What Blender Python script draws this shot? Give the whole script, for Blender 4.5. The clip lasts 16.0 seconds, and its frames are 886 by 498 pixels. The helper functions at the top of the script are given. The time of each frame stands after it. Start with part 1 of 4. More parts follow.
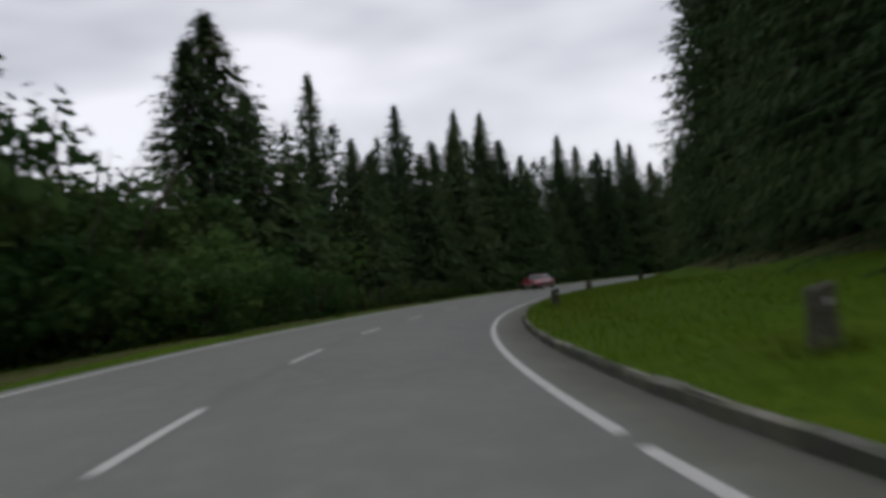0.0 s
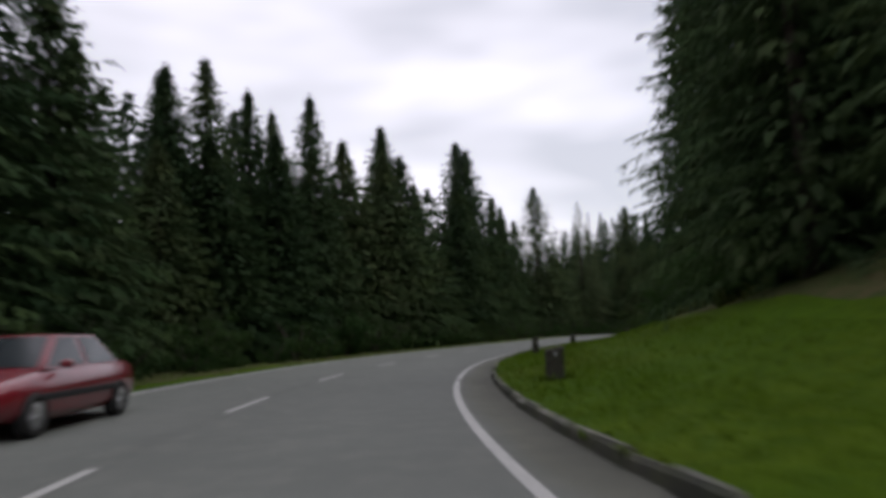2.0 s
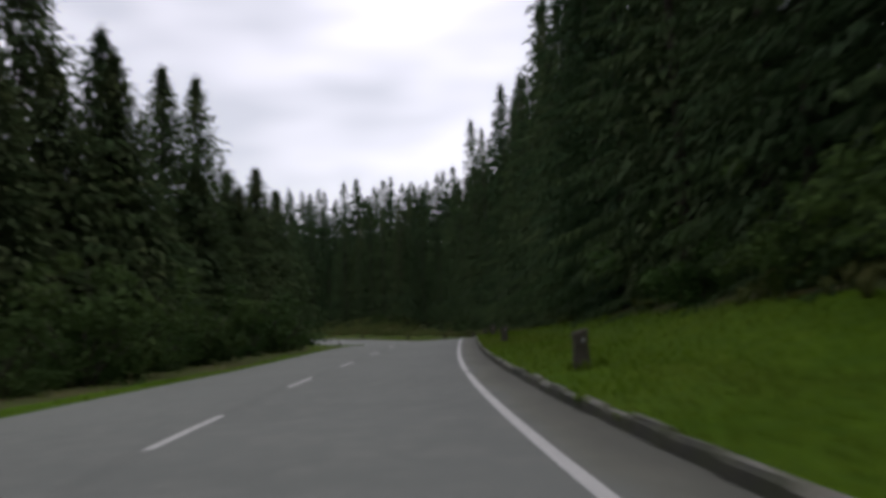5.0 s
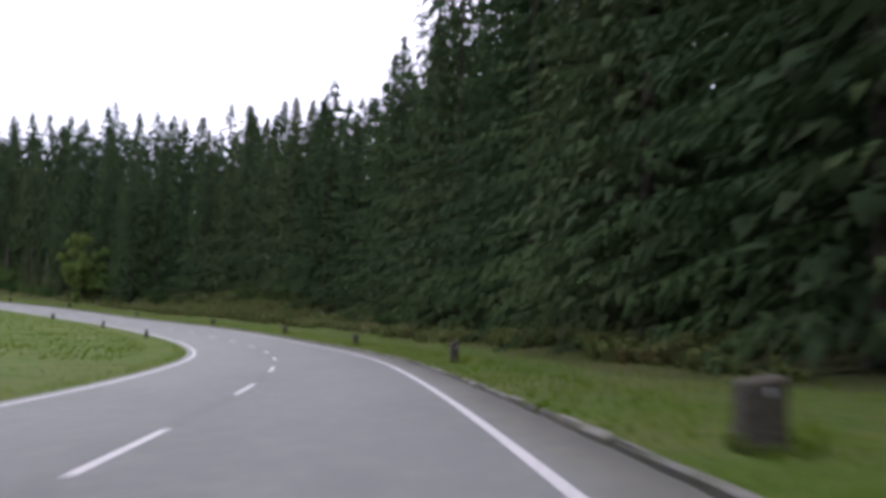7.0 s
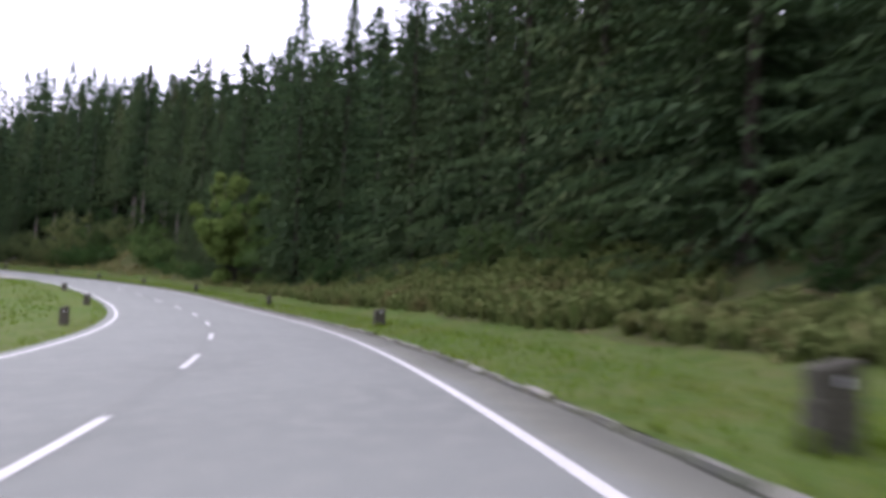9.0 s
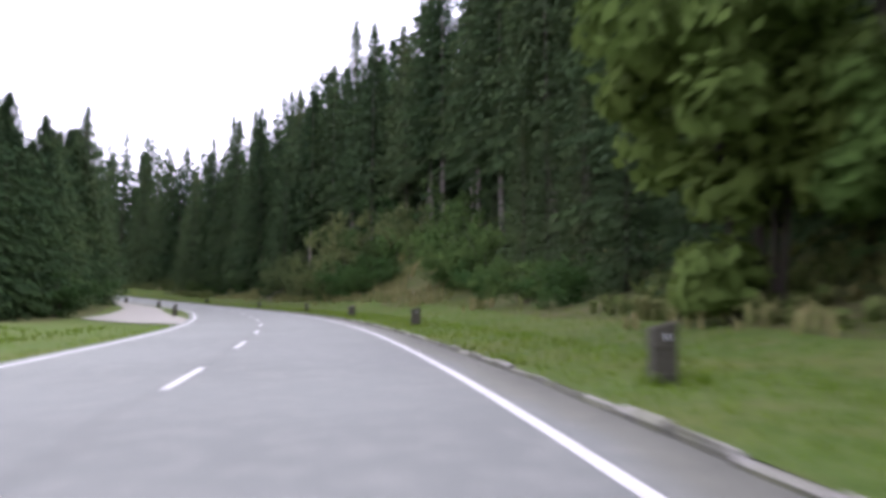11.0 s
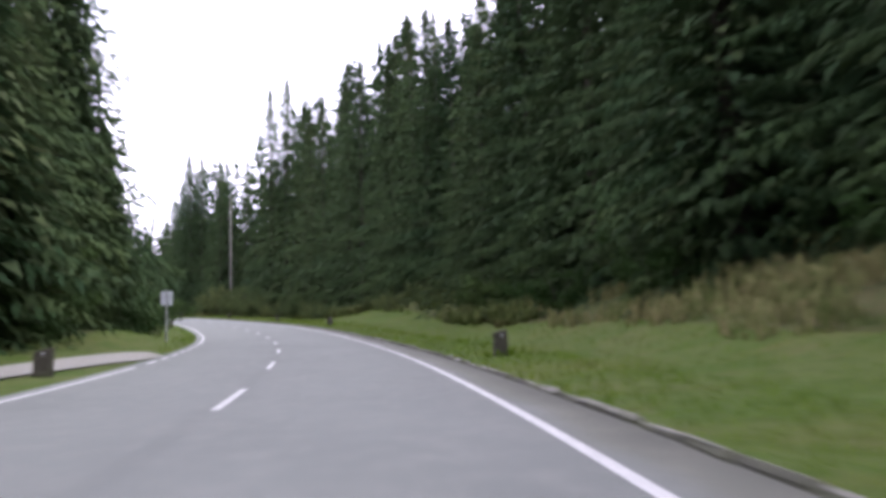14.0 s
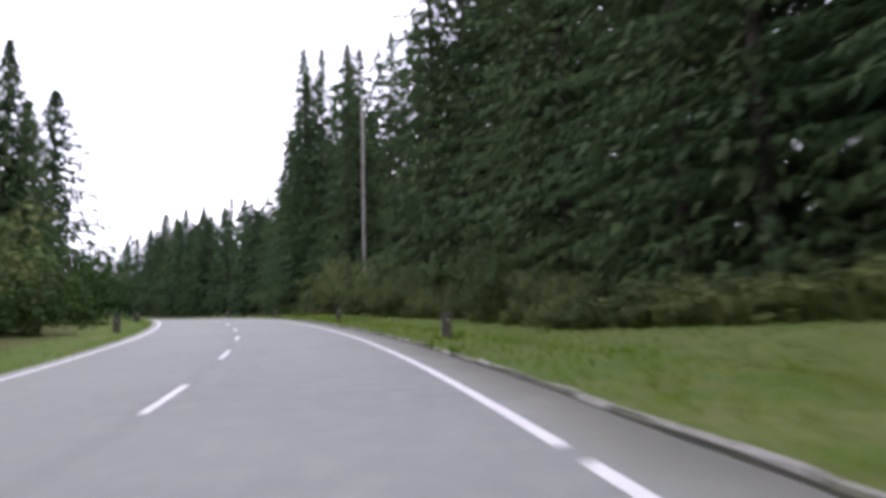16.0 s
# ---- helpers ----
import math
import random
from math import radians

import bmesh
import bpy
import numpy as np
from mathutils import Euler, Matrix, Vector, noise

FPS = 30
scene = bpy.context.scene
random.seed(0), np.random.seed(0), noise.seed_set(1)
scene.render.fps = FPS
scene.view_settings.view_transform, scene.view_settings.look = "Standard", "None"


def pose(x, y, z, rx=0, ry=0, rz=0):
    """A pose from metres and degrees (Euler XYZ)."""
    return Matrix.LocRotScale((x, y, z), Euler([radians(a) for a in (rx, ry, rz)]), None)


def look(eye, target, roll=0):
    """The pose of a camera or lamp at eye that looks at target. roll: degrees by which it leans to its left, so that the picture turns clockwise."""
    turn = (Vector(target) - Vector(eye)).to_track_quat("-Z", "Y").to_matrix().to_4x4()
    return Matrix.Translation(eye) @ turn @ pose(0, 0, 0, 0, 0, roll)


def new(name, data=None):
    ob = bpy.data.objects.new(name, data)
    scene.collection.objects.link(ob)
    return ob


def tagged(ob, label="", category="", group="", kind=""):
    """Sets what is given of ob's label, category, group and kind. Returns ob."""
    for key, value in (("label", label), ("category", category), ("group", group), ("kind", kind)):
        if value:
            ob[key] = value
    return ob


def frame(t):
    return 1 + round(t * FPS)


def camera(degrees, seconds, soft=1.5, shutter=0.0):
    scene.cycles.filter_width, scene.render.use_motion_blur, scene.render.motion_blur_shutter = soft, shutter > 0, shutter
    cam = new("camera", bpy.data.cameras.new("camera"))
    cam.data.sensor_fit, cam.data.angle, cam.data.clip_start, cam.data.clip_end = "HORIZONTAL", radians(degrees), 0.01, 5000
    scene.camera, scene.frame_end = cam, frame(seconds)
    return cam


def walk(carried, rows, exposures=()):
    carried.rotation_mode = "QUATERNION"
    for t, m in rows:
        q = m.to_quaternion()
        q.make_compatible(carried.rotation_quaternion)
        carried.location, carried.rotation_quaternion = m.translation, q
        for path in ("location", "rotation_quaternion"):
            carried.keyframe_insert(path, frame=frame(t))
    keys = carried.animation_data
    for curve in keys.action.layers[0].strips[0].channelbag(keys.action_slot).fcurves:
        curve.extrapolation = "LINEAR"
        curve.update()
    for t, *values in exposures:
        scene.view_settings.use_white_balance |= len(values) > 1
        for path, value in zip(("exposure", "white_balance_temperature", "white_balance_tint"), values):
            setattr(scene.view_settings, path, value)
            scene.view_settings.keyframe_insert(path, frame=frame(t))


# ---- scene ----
cam = camera(58.72, 16.0, soft=4.2, shutter=0.3)
PATH = [
    (0.00, (1.980, -6.562, 3.025), (2.555, 3.420, 3.221), -4.69),
    (0.50, (2.171, 7.076, 2.579), (3.913, 16.910, 3.081), -3.54),
    (1.00, (3.869, 20.241, 2.174), (6.732, 29.822, 2.076), -1.27),
    (1.50, (7.435, 32.700, 1.836), (11.513, 41.824, 2.208), -1.12),
    (2.00, (12.011, 44.394, 1.566), (17.412, 52.760, 2.482), -2.49),
    (2.50, (18.221, 55.731, 1.336), (23.892, 63.945, 1.937), -3.48),
    (3.00, (25.540, 66.304, 1.152), (32.574, 73.376, 1.871), -2.80),
    (3.50, (34.445, 75.274, 0.967), (42.277, 81.463, 1.571), -2.65),
    (4.00, (44.699, 83.388, 0.799), (53.373, 88.295, 1.628), -3.93),
    (4.50, (55.884, 90.598, 0.713), (65.065, 94.518, 1.303), -2.84),
    (5.00, (67.693, 96.248, 0.593), (77.168, 99.359, 1.332), -2.70),
    (5.20, (72.474, 98.370, 0.495), (82.046, 101.201, 1.108), -1.96),
    (5.55, (81.192, 101.612, 0.280), (90.875, 104.034, 0.891), -1.70),
    (5.90, (90.051, 104.559, 0.069), (99.790, 106.748, 0.674), -1.07),
    (6.25, (98.991, 107.328, -0.081), (108.756, 109.397, 0.518), -0.25),
    (6.60, (107.979, 109.996, -0.238), (117.753, 112.023, 0.353), 0.58),
    (6.95, (116.995, 112.654, -0.529), (126.756, 114.748, 0.056), 1.21),
    (7.30, (126.011, 115.434, -0.981), (135.724, 117.739, -0.398), 1.47),
    (7.50, (131.013, 117.184, -1.261), (140.676, 119.654, -0.532), 2.65),
    (8.00, (143.680, 122.307, -1.918), (153.033, 125.767, -1.176), 2.53),
    (8.50, (155.939, 128.625, -2.516), (164.905, 133.036, -2.114), 3.77),
    (9.00, (167.728, 136.385, -2.890), (176.328, 141.454, -2.304), 2.42),
    (9.50, (178.513, 145.676, -3.077), (186.480, 151.696, -2.527), 1.95),
    (9.70, (182.512, 149.694, -3.129), (190.077, 156.183, -2.317), 1.59),
    (10.05, (189.064, 156.852, -3.179), (196.145, 163.865, -2.360), 1.42),
    (10.40, (195.083, 164.470, -3.149), (201.666, 171.951, -2.311), 1.02),
    (10.75, (200.537, 172.493, -2.982), (206.678, 180.338, -2.119), 0.49),
    (11.10, (205.496, 180.796, -2.707), (211.332, 188.868, -1.819), -0.05),
    (11.45, (210.092, 189.273, -2.453), (215.736, 197.477, -1.547), -0.45),
    (11.80, (214.412, 197.888, -2.257), (219.849, 206.231, -1.343), -0.62),
    (12.00, (216.825, 202.838, -2.148), (221.940, 211.343, -0.928), -0.96),
    (12.50, (222.312, 215.654, -1.853), (226.490, 224.658, -0.643), -0.94),
    (13.00, (226.941, 228.856, -1.528), (230.444, 238.156, -0.407), -1.70),
    (13.50, (230.410, 242.279, -1.157), (233.254, 251.797, -0.006), -2.27),
    (14.00, (232.815, 255.651, -0.743), (235.004, 265.330, 0.487), -1.99),
    (14.50, (234.062, 269.130, -0.248), (235.753, 278.935, 0.753), -2.25),
    (15.00, (234.678, 282.567, 0.321), (236.139, 292.378, 1.591), -1.10),
    (15.50, (234.494, 296.039, 0.994), (235.326, 305.945, 2.082), -1.08),
    (16.00, (233.592, 309.621, 1.759), (233.654, 319.541, 3.021), -1.46),
]
EXPOSURE = [(0.0, -0.70, 6600, -3), (0.8, -0.58, 6600, -2), (2.0, -0.33, 6600, 2), (5.2, -0.36, 6600, 2), (7.3, 1.0, 6150, 13), (9.7, 1.24, 6150, 13), (11.8, 1.56, 6100, 13), (12.6, 1.64, 6100, 13), (13.7, 1.58, 6100, 13), (14.1, 1.44, 6150, 12), (14.6, 1.22, 6200, 11), (15.0, 1.27, 6200, 11), (15.5, 1.38, 6200, 11), (16.0, 1.36, 6200, 11)]
walk(cam, [(t, look(e, g, r)) for t, e, g, r in PATH], EXPOSURE)

# ---- world and light ----
world = bpy.data.worlds.new("overcast_sky")
scene.world = world
world.use_nodes = True
wn, wl = world.node_tree.nodes, world.node_tree.links
wn.clear()
SUN_UP, SUN_TURN = radians(50), radians(110)
sky = wn.new("ShaderNodeTexSky")
sky.sky_type, sky.sun_disc, sky.sun_elevation, sky.sun_rotation = "NISHITA", False, SUN_UP, SUN_TURN
tc = wn.new("ShaderNodeTexCoord")
mp = wn.new("ShaderNodeMapping")
mp.inputs["Scale"].default_value = (1.0, 1.0, 3.0)
wl.new(tc.outputs["Generated"], mp.inputs["Vector"])
cl = wn.new("ShaderNodeTexNoise")
cl.inputs["Scale"].default_value, cl.inputs["Detail"].default_value, cl.inputs["Roughness"].default_value = 1.9, 3.0, 0.5
wl.new(mp.outputs["Vector"], cl.inputs["Vector"])
cr = wn.new("ShaderNodeValToRGB")
cr.color_ramp.elements[0].position, cr.color_ramp.elements[0].color = 0.38, (0.84, 0.79, 0.93, 1)
cr.color_ramp.elements[1].position, cr.color_ramp.elements[1].color = 0.60, (1.50, 1.37, 1.60, 1)
wl.new(cl.outputs["Fac"], cr.inputs["Fac"])
b1, b2, ad, wo = wn.new("ShaderNodeBackground"), wn.new("ShaderNodeBackground"), wn.new("ShaderNodeAddShader"), wn.new("ShaderNodeOutputWorld")
b1.inputs["Strength"].default_value, b2.inputs["Strength"].default_value = 0.03, 0.97
wl.new(sky.outputs["Color"], b1.inputs["Color"])
wl.new(cr.outputs["Color"], b2.inputs["Color"])
wl.new(b1.outputs[0], ad.inputs[0])
wl.new(b2.outputs[0], ad.inputs[1])
wl.new(ad.outputs[0], wo.inputs["Surface"])
sun = new("sun", bpy.data.lights.new("sun", "SUN"))
sun.data.energy, sun.data.angle, sun.data.color = 1.1, radians(40), (1.0, 0.97, 0.92)
sun.rotation_euler = (radians(90) - SUN_UP, 0, math.pi - SUN_TURN)


# ---- materials ----
def colour_stack(nt, crd, base, layers):
    """Noise layers of colour over a base colour."""
    rgb = nt.nodes.new("ShaderNodeRGB")
    rgb.outputs[0].default_value = (*base, 1)
    out = rgb.outputs[0]
    for scale, detail, low, high, colour, amount in layers:
        n = nt.nodes.new("ShaderNodeTexNoise")
        n.inputs["Scale"].default_value, n.inputs["Detail"].default_value = scale, detail
        nt.links.new(crd.outputs["Object"], n.inputs["Vector"])
        r = nt.nodes.new("ShaderNodeMapRange")
        r.inputs["From Min"].default_value, r.inputs["From Max"].default_value, r.inputs["To Max"].default_value = low, high, amount
        nt.links.new(n.outputs["Fac"], r.inputs["Value"])
        x = nt.nodes.new("ShaderNodeMix")
        x.data_type = "RGBA"
        nt.links.new(r.outputs[0], x.inputs["Factor"])
        nt.links.new(out, x.inputs["A"])
        x.inputs["B"].default_value = (*colour, 1)
        out = x.outputs["Result"]
    return out


def material(name, base, rough=0.9, layers=(), bump=(), vary=0.0, metal=0.0, spec=0.3, coat=0.0, thin=0.0, gaps=0.0):
    """base colour; layers of (scale, detail, low, high, colour, amount); bump of (scale, strength); vary: change from object to object; thin: share of light that shines through, for leaves; gaps: how coarse the gaps between needles are, per metre."""
    m = bpy.data.materials.new(name)
    m.use_nodes = True
    nt = m.node_tree
    bs = nt.nodes["Principled BSDF"]
    bs.inputs["Roughness"].default_value, bs.inputs["Metallic"].default_value = rough, metal
    bs.inputs["Specular IOR Level"].default_value, bs.inputs["Coat Weight"].default_value = spec, coat
    crd = nt.nodes.new("ShaderNodeTexCoord")
    out = colour_stack(nt, crd, base, layers)
    if vary:
        oi = nt.nodes.new("ShaderNodeObjectInfo")
        hs = nt.nodes.new("ShaderNodeHueSaturation")
        r = nt.nodes.new("ShaderNodeMapRange")
        r.inputs["To Min"].default_value, r.inputs["To Max"].default_value = 1 - vary, 1 + vary
        nt.links.new(oi.outputs["Random"], r.inputs["Value"])
        nt.links.new(r.outputs[0], hs.inputs["Value"])
        r2 = nt.nodes.new("ShaderNodeMapRange")
        r2.inputs["To Min"].default_value, r2.inputs["To Max"].default_value = 0.5 + vary * 0.09, 0.5 - vary * 0.09
        nt.links.new(oi.outputs["Random"], r2.inputs["Value"])
        nt.links.new(r2.outputs[0], hs.inputs["Hue"])
        nt.links.new(out, hs.inputs["Color"])
        out = hs.outputs[0]
    nt.links.new(out, bs.inputs["Base Color"])
    last = None
    for scale, strength in bump:
        n = nt.nodes.new("ShaderNodeTexNoise")
        n.inputs["Scale"].default_value, n.inputs["Detail"].default_value = scale, 4
        nt.links.new(crd.outputs["Object"], n.inputs["Vector"])
        b = nt.nodes.new("ShaderNodeBump")
        b.inputs["Strength"].default_value, b.inputs["Distance"].default_value = strength, 0.02
        nt.links.new(n.outputs["Fac"], b.inputs["Height"])
        if last:
            nt.links.new(last, b.inputs["Normal"])
        last = b.outputs[0]
    if last:
        nt.links.new(last, bs.inputs["Normal"])
    if thin:
        tr, mix = nt.nodes.new("ShaderNodeBsdfTranslucent"), nt.nodes.new("ShaderNodeMixShader")
        nt.links.new(out, tr.inputs["Color"])
        mix.inputs[0].default_value = thin
        nt.links.new(bs.outputs[0], mix.inputs[1])
        nt.links.new(tr.outputs[0], mix.inputs[2])
        last = mix.outputs[0]
        if gaps:
            n, r = nt.nodes.new("ShaderNodeTexNoise"), nt.nodes.new("ShaderNodeMapRange")
            n.inputs["Scale"].default_value, n.inputs["Detail"].default_value = gaps, 2
            nt.links.new(crd.outputs["Object"], n.inputs["Vector"])
            r.inputs["From Min"].default_value, r.inputs["From Max"].default_value = 0.545, 0.560
            nt.links.new(n.outputs["Fac"], r.inputs["Value"])
            clear, cut = nt.nodes.new("ShaderNodeBsdfTransparent"), nt.nodes.new("ShaderNodeMixShader")
            nt.links.new(r.outputs[0], cut.inputs[0])
            nt.links.new(last, cut.inputs[1])
            nt.links.new(clear.outputs[0], cut.inputs[2])
            last = cut.outputs[0]
        nt.links.new(last, nt.nodes["Material Output"].inputs["Surface"])
    return m


M_PAINT = material("road_paint", (0.48, 0.475, 0.455), 0.75, [(9, 4, 0.45, 0.75, (0.30, 0.30, 0.29), 0.7), (60, 3, 0.5, 0.7, (0.25, 0.25, 0.24), 0.5)], [(80, 0.2)])
# kerb light in the colours: dark stone for shaded sides, pale for lit tops
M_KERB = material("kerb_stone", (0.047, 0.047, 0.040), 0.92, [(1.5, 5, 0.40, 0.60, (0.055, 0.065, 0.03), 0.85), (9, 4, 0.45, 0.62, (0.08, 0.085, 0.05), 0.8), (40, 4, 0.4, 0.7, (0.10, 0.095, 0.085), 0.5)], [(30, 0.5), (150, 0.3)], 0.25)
M_KERB_TOP = material("lit_kerb_top", (0.150, 0.148, 0.130), 0.92, [(1.1, 5, 0.42, 0.60, (0.07, 0.08, 0.035), 0.85), (4.5, 5, 0.46, 0.60, (0.055, 0.062, 0.030), 0.8), (12, 4, 0.45, 0.65, (0.17, 0.165, 0.14), 0.7), (45, 4, 0.4, 0.7, (0.24, 0.23, 0.21), 0.5)], [(30, 0.5), (150, 0.3)], 0.25)
M_GRASS = material("verge_grass", (0.054, 0.104, 0.004), 0.95, [(0.22, 4, 0.42, 0.62, (0.072, 0.110, 0.006), 0.8), (3.5, 6, 0.48, 0.62, (0.030, 0.068, 0.004), 0.6), (1.3, 5, 0.45, 0.65, (0.044, 0.084, 0.004), 0.85), (14, 4, 0.5, 0.75, (0.068, 0.108, 0.014), 0.6)], [(18, 0.6), (70, 0.5)], spec=0.06)
M_FOREST = material("forest_floor", (0.055, 0.050, 0.022), 0.97, [(0.5, 4, 0.4, 0.62, (0.05, 0.075, 0.02), 0.8), (5, 5, 0.45, 0.7, (0.10, 0.065, 0.03), 0.7)], [(9, 0.8)], spec=0.06)
M_NEEDLE = material("spruce_needles", (0.045, 0.076, 0.032), 0.9, [(0.4, 3, 0.4, 0.65, (0.072, 0.104, 0.033), 0.6), (4, 3, 0.5, 0.7, (0.034, 0.060, 0.035), 0.6), (22, 3, 0.42, 0.62, (0.028, 0.044, 0.021), 0.65)], (), 0.22, spec=0.03, thin=0.2, gaps=15.0)
M_TWIG = material("inner_spruce_twigs", (0.042, 0.068, 0.032), 0.92, [(0.5, 3, 0.4, 0.65, (0.062, 0.084, 0.032), 0.7), (5, 3, 0.45, 0.7, (0.038, 0.042, 0.026), 0.6)], (), 0.3, spec=0.03, thin=0.25)
M_LARCH = material("larch_needles", (0.075, 0.10, 0.05), 0.85, [(1.5, 3, 0.4, 0.65, (0.10, 0.115, 0.05), 0.7)], (), 0.2, spec=0.06, thin=0.4)
M_LEAF = material("broad_leaves", (0.035, 0.066, 0.020), 0.8, [(0.9, 3, 0.4, 0.65, (0.050, 0.080, 0.024), 0.8), (6, 3, 0.45, 0.7, (0.024, 0.048, 0.014), 0.7)], (), 0.2, spec=0.05, thin=0.35)
M_BARK = material("bark", (0.055, 0.048, 0.040), 0.95, [(6, 5, 0.4, 0.65, (0.04, 0.032, 0.026), 0.8), (1.2, 3, 0.5, 0.7, (0.09, 0.085, 0.072), 0.5)], [(25, 0.8)], 0.2, spec=0.06)
M_PALE_BARK = material("pale_bark", (0.15, 0.135, 0.12), 0.95, [(5, 5, 0.4, 0.65, (0.075, 0.066, 0.058), 0.8), (1.2, 3, 0.5, 0.7, (0.20, 0.19, 0.17), 0.5)], [(25, 0.8)], 0.2, spec=0.06)
M_POST = material("weathered_post", (0.050, 0.047, 0.034), 0.95, [(7, 5, 0.42, 0.65, (0.032, 0.030, 0.022), 0.8), (3, 4, 0.5, 0.66, (0.042, 0.052, 0.024), 0.7), (30, 4, 0.5, 0.7, (0.12, 0.11, 0.08), 0.5)], [(40, 0.8)], 0.2)


def asphalt():
    m = material("asphalt", (0.174, 0.185, 0.168), 0.88, [(0.25, 4, 0.4, 0.65, (0.148, 0.158, 0.143), 0.85), (3.0, 4, 0.45, 0.7, (0.200, 0.207, 0.186), 0.9), (220, 2, 0.35, 0.7, (0.117, 0.124, 0.112), 0.6)], [(240, 0.35), (30, 0.1)])
    nt = m.node_tree
    bs = nt.nodes["Principled BSDF"]
    uv = nt.nodes.new("ShaderNodeUVMap")
    sp = nt.nodes.new("ShaderNodeSeparateXYZ")
    nt.links.new(uv.outputs[0], sp.inputs[0])
    wob = nt.nodes.new("ShaderNodeTexNoise")
    wob.noise_dimensions = "2D"
    wob.inputs["Scale"].default_value = 0.35
    wob.inputs["Detail"].default_value = 5
    nt.links.new(uv.outputs[0], wob.inputs["Vector"])
    ad = nt.nodes.new("ShaderNodeMath")
    ad.operation = "MULTIPLY_ADD"
    nt.links.new(wob.outputs["Fac"], ad.inputs[0])
    ad.inputs[1].default_value = 0.5
    nt.links.new(sp.outputs["X"], ad.inputs[2])
    rp = nt.nodes.new("ShaderNodeValToRGB")
    mr = nt.nodes.new("ShaderNodeMapRange")
    mr.inputs["From Min"].default_value, mr.inputs["From Max"].default_value = -5.0, 5.5
    nt.links.new(ad.outputs[0], mr.inputs["Value"])
    nt.links.new(mr.outputs[0], rp.inputs["Fac"])
    # across the road: dusty edge, wheel tracks, sealed seam in the middle, earthy gutter beside the kerb
    tone = [(-4.2, 0.80), (-3.2, 0.98), (-2.4, 0.97), (-1.6, 1.0), (-0.4, 0.98), (0.06, 0.97), (0.16, 0.90), (0.30, 0.90), (0.40, 0.97), (1.2, 1.0), (1.9, 1.03), (2.8, 1.0), (3.55, 0.95), (3.85, 0.80), (4.2, 0.58), (5.5, 0.5)]
    el = rp.color_ramp.elements
    for k, (w, v) in enumerate(tone):
        p = (w + 5.0) / 10.5
        if k == 0:
            e = el[0]
            e.position = p
        elif k == len(tone) - 1:
            e = el[len(el) - 1]
        else:
            e = el.new(p)
        e.color = (v, v * (0.96 if w > 3.6 else 1.0), v * (0.86 if w > 3.6 else 1.0), 1)
    mx = nt.nodes.new("ShaderNodeMix")
    mx.data_type, mx.blend_type = "RGBA", "MULTIPLY"
    mx.inputs["Factor"].default_value = 1.0
    src = bs.inputs["Base Color"].links[0].from_socket
    nt.links.new(src, mx.inputs["A"])
    nt.links.new(rp.outputs[0], mx.inputs["B"])
    nt.links.new(mx.outputs["Result"], bs.inputs["Base Color"])
    return m


M_ASPHALT = asphalt()
M_GRAVEL = material("path_gravel", (0.21, 0.20, 0.175), 0.95, [(1.2, 4, 0.4, 0.7, (0.20, 0.19, 0.155), 0.8), (60, 3, 0.4, 0.7, (0.36, 0.35, 0.32), 0.6)], [(90, 0.6)])

# ---- the road's line: bends (1/km), rise (m) and cross fall (%) along it ----
KAPPA = [-14.27, -12.65, -11.02, -8.87, -8.27, -9.45, -9.74, -11.15, -10.84, -8.26, -8.76, -7.14, -7.62, -4.21, -2.07, -1.07, 0.56, 3.08, 6.59, 8.16, 8.94, 7.88, 7.05, 8.18, 7.74, 5.00, 2.65, 3.23, 4.74, 4.45, 5.52, 6.20, 5.23, 5.03, 5.07, 4.53, 4.64, 4.93, 5.63, 5.37, 4.46, 3.20, 3.20, 3.20, 3.20, 3.20, 3.20, 3.20, 3.20, 3.20, 3.20]
RISE = [2.64, 1.87, 1.11, 0.56, 0.17, -0.17, -0.36, -0.95, -1.43, -2.64, -3.70, -4.14, -4.13, -3.51, -3.00, -2.36, -1.59, -0.58, 0.70, 2.26, 3.84, 5.03, 6.03, 7.15, 8.46, 9.75]
BANK = [3.23, 2.42, 1.76, 1.35, 1.27, 0.79, 0.11, -2.02, -2.38, -3.09, -2.79, -3.80, -1.74, -2.35, -2.13, -0.07, 0.54, -0.47, -3.84, -1.31, -0.75, -0.45, -0.27, -0.17, -0.15, -0.13]
LANE_R, LANE_L, KERB = 3.265, 3.143, 4.13
KERB_LINE = [(-21, 4.06), (185, 4.05), (215, 4.0), (250, 4.0), (320, 3.93), (350, 3.96), (390, 4.02), (610, 4.04)]
S_LOW, S_HIGH = -20.8, 604.2
SS = np.arange(S_LOW, S_HIGH + 0.01, 1.25)


def eased(v, step, s):
    """Knots v at every step from S_LOW, smoothly joined, at s."""
    v = np.array(v)
    u = np.clip((np.asarray(s, float) - S_LOW) / step, 0, len(v) - 1.001)
    i = u.astype(int)
    f = u - i
    p = [v[np.clip(i + k, 0, len(v) - 1)] for k in (-1, 0, 1, 2)]
    return 0.5 * (2 * p[1] + (p[2] - p[0]) * f + (2 * p[0] - 5 * p[1] + 4 * p[2] - p[3]) * f * f + (3 * p[1] - p[0] - 3 * p[2] + p[3]) * f**3)


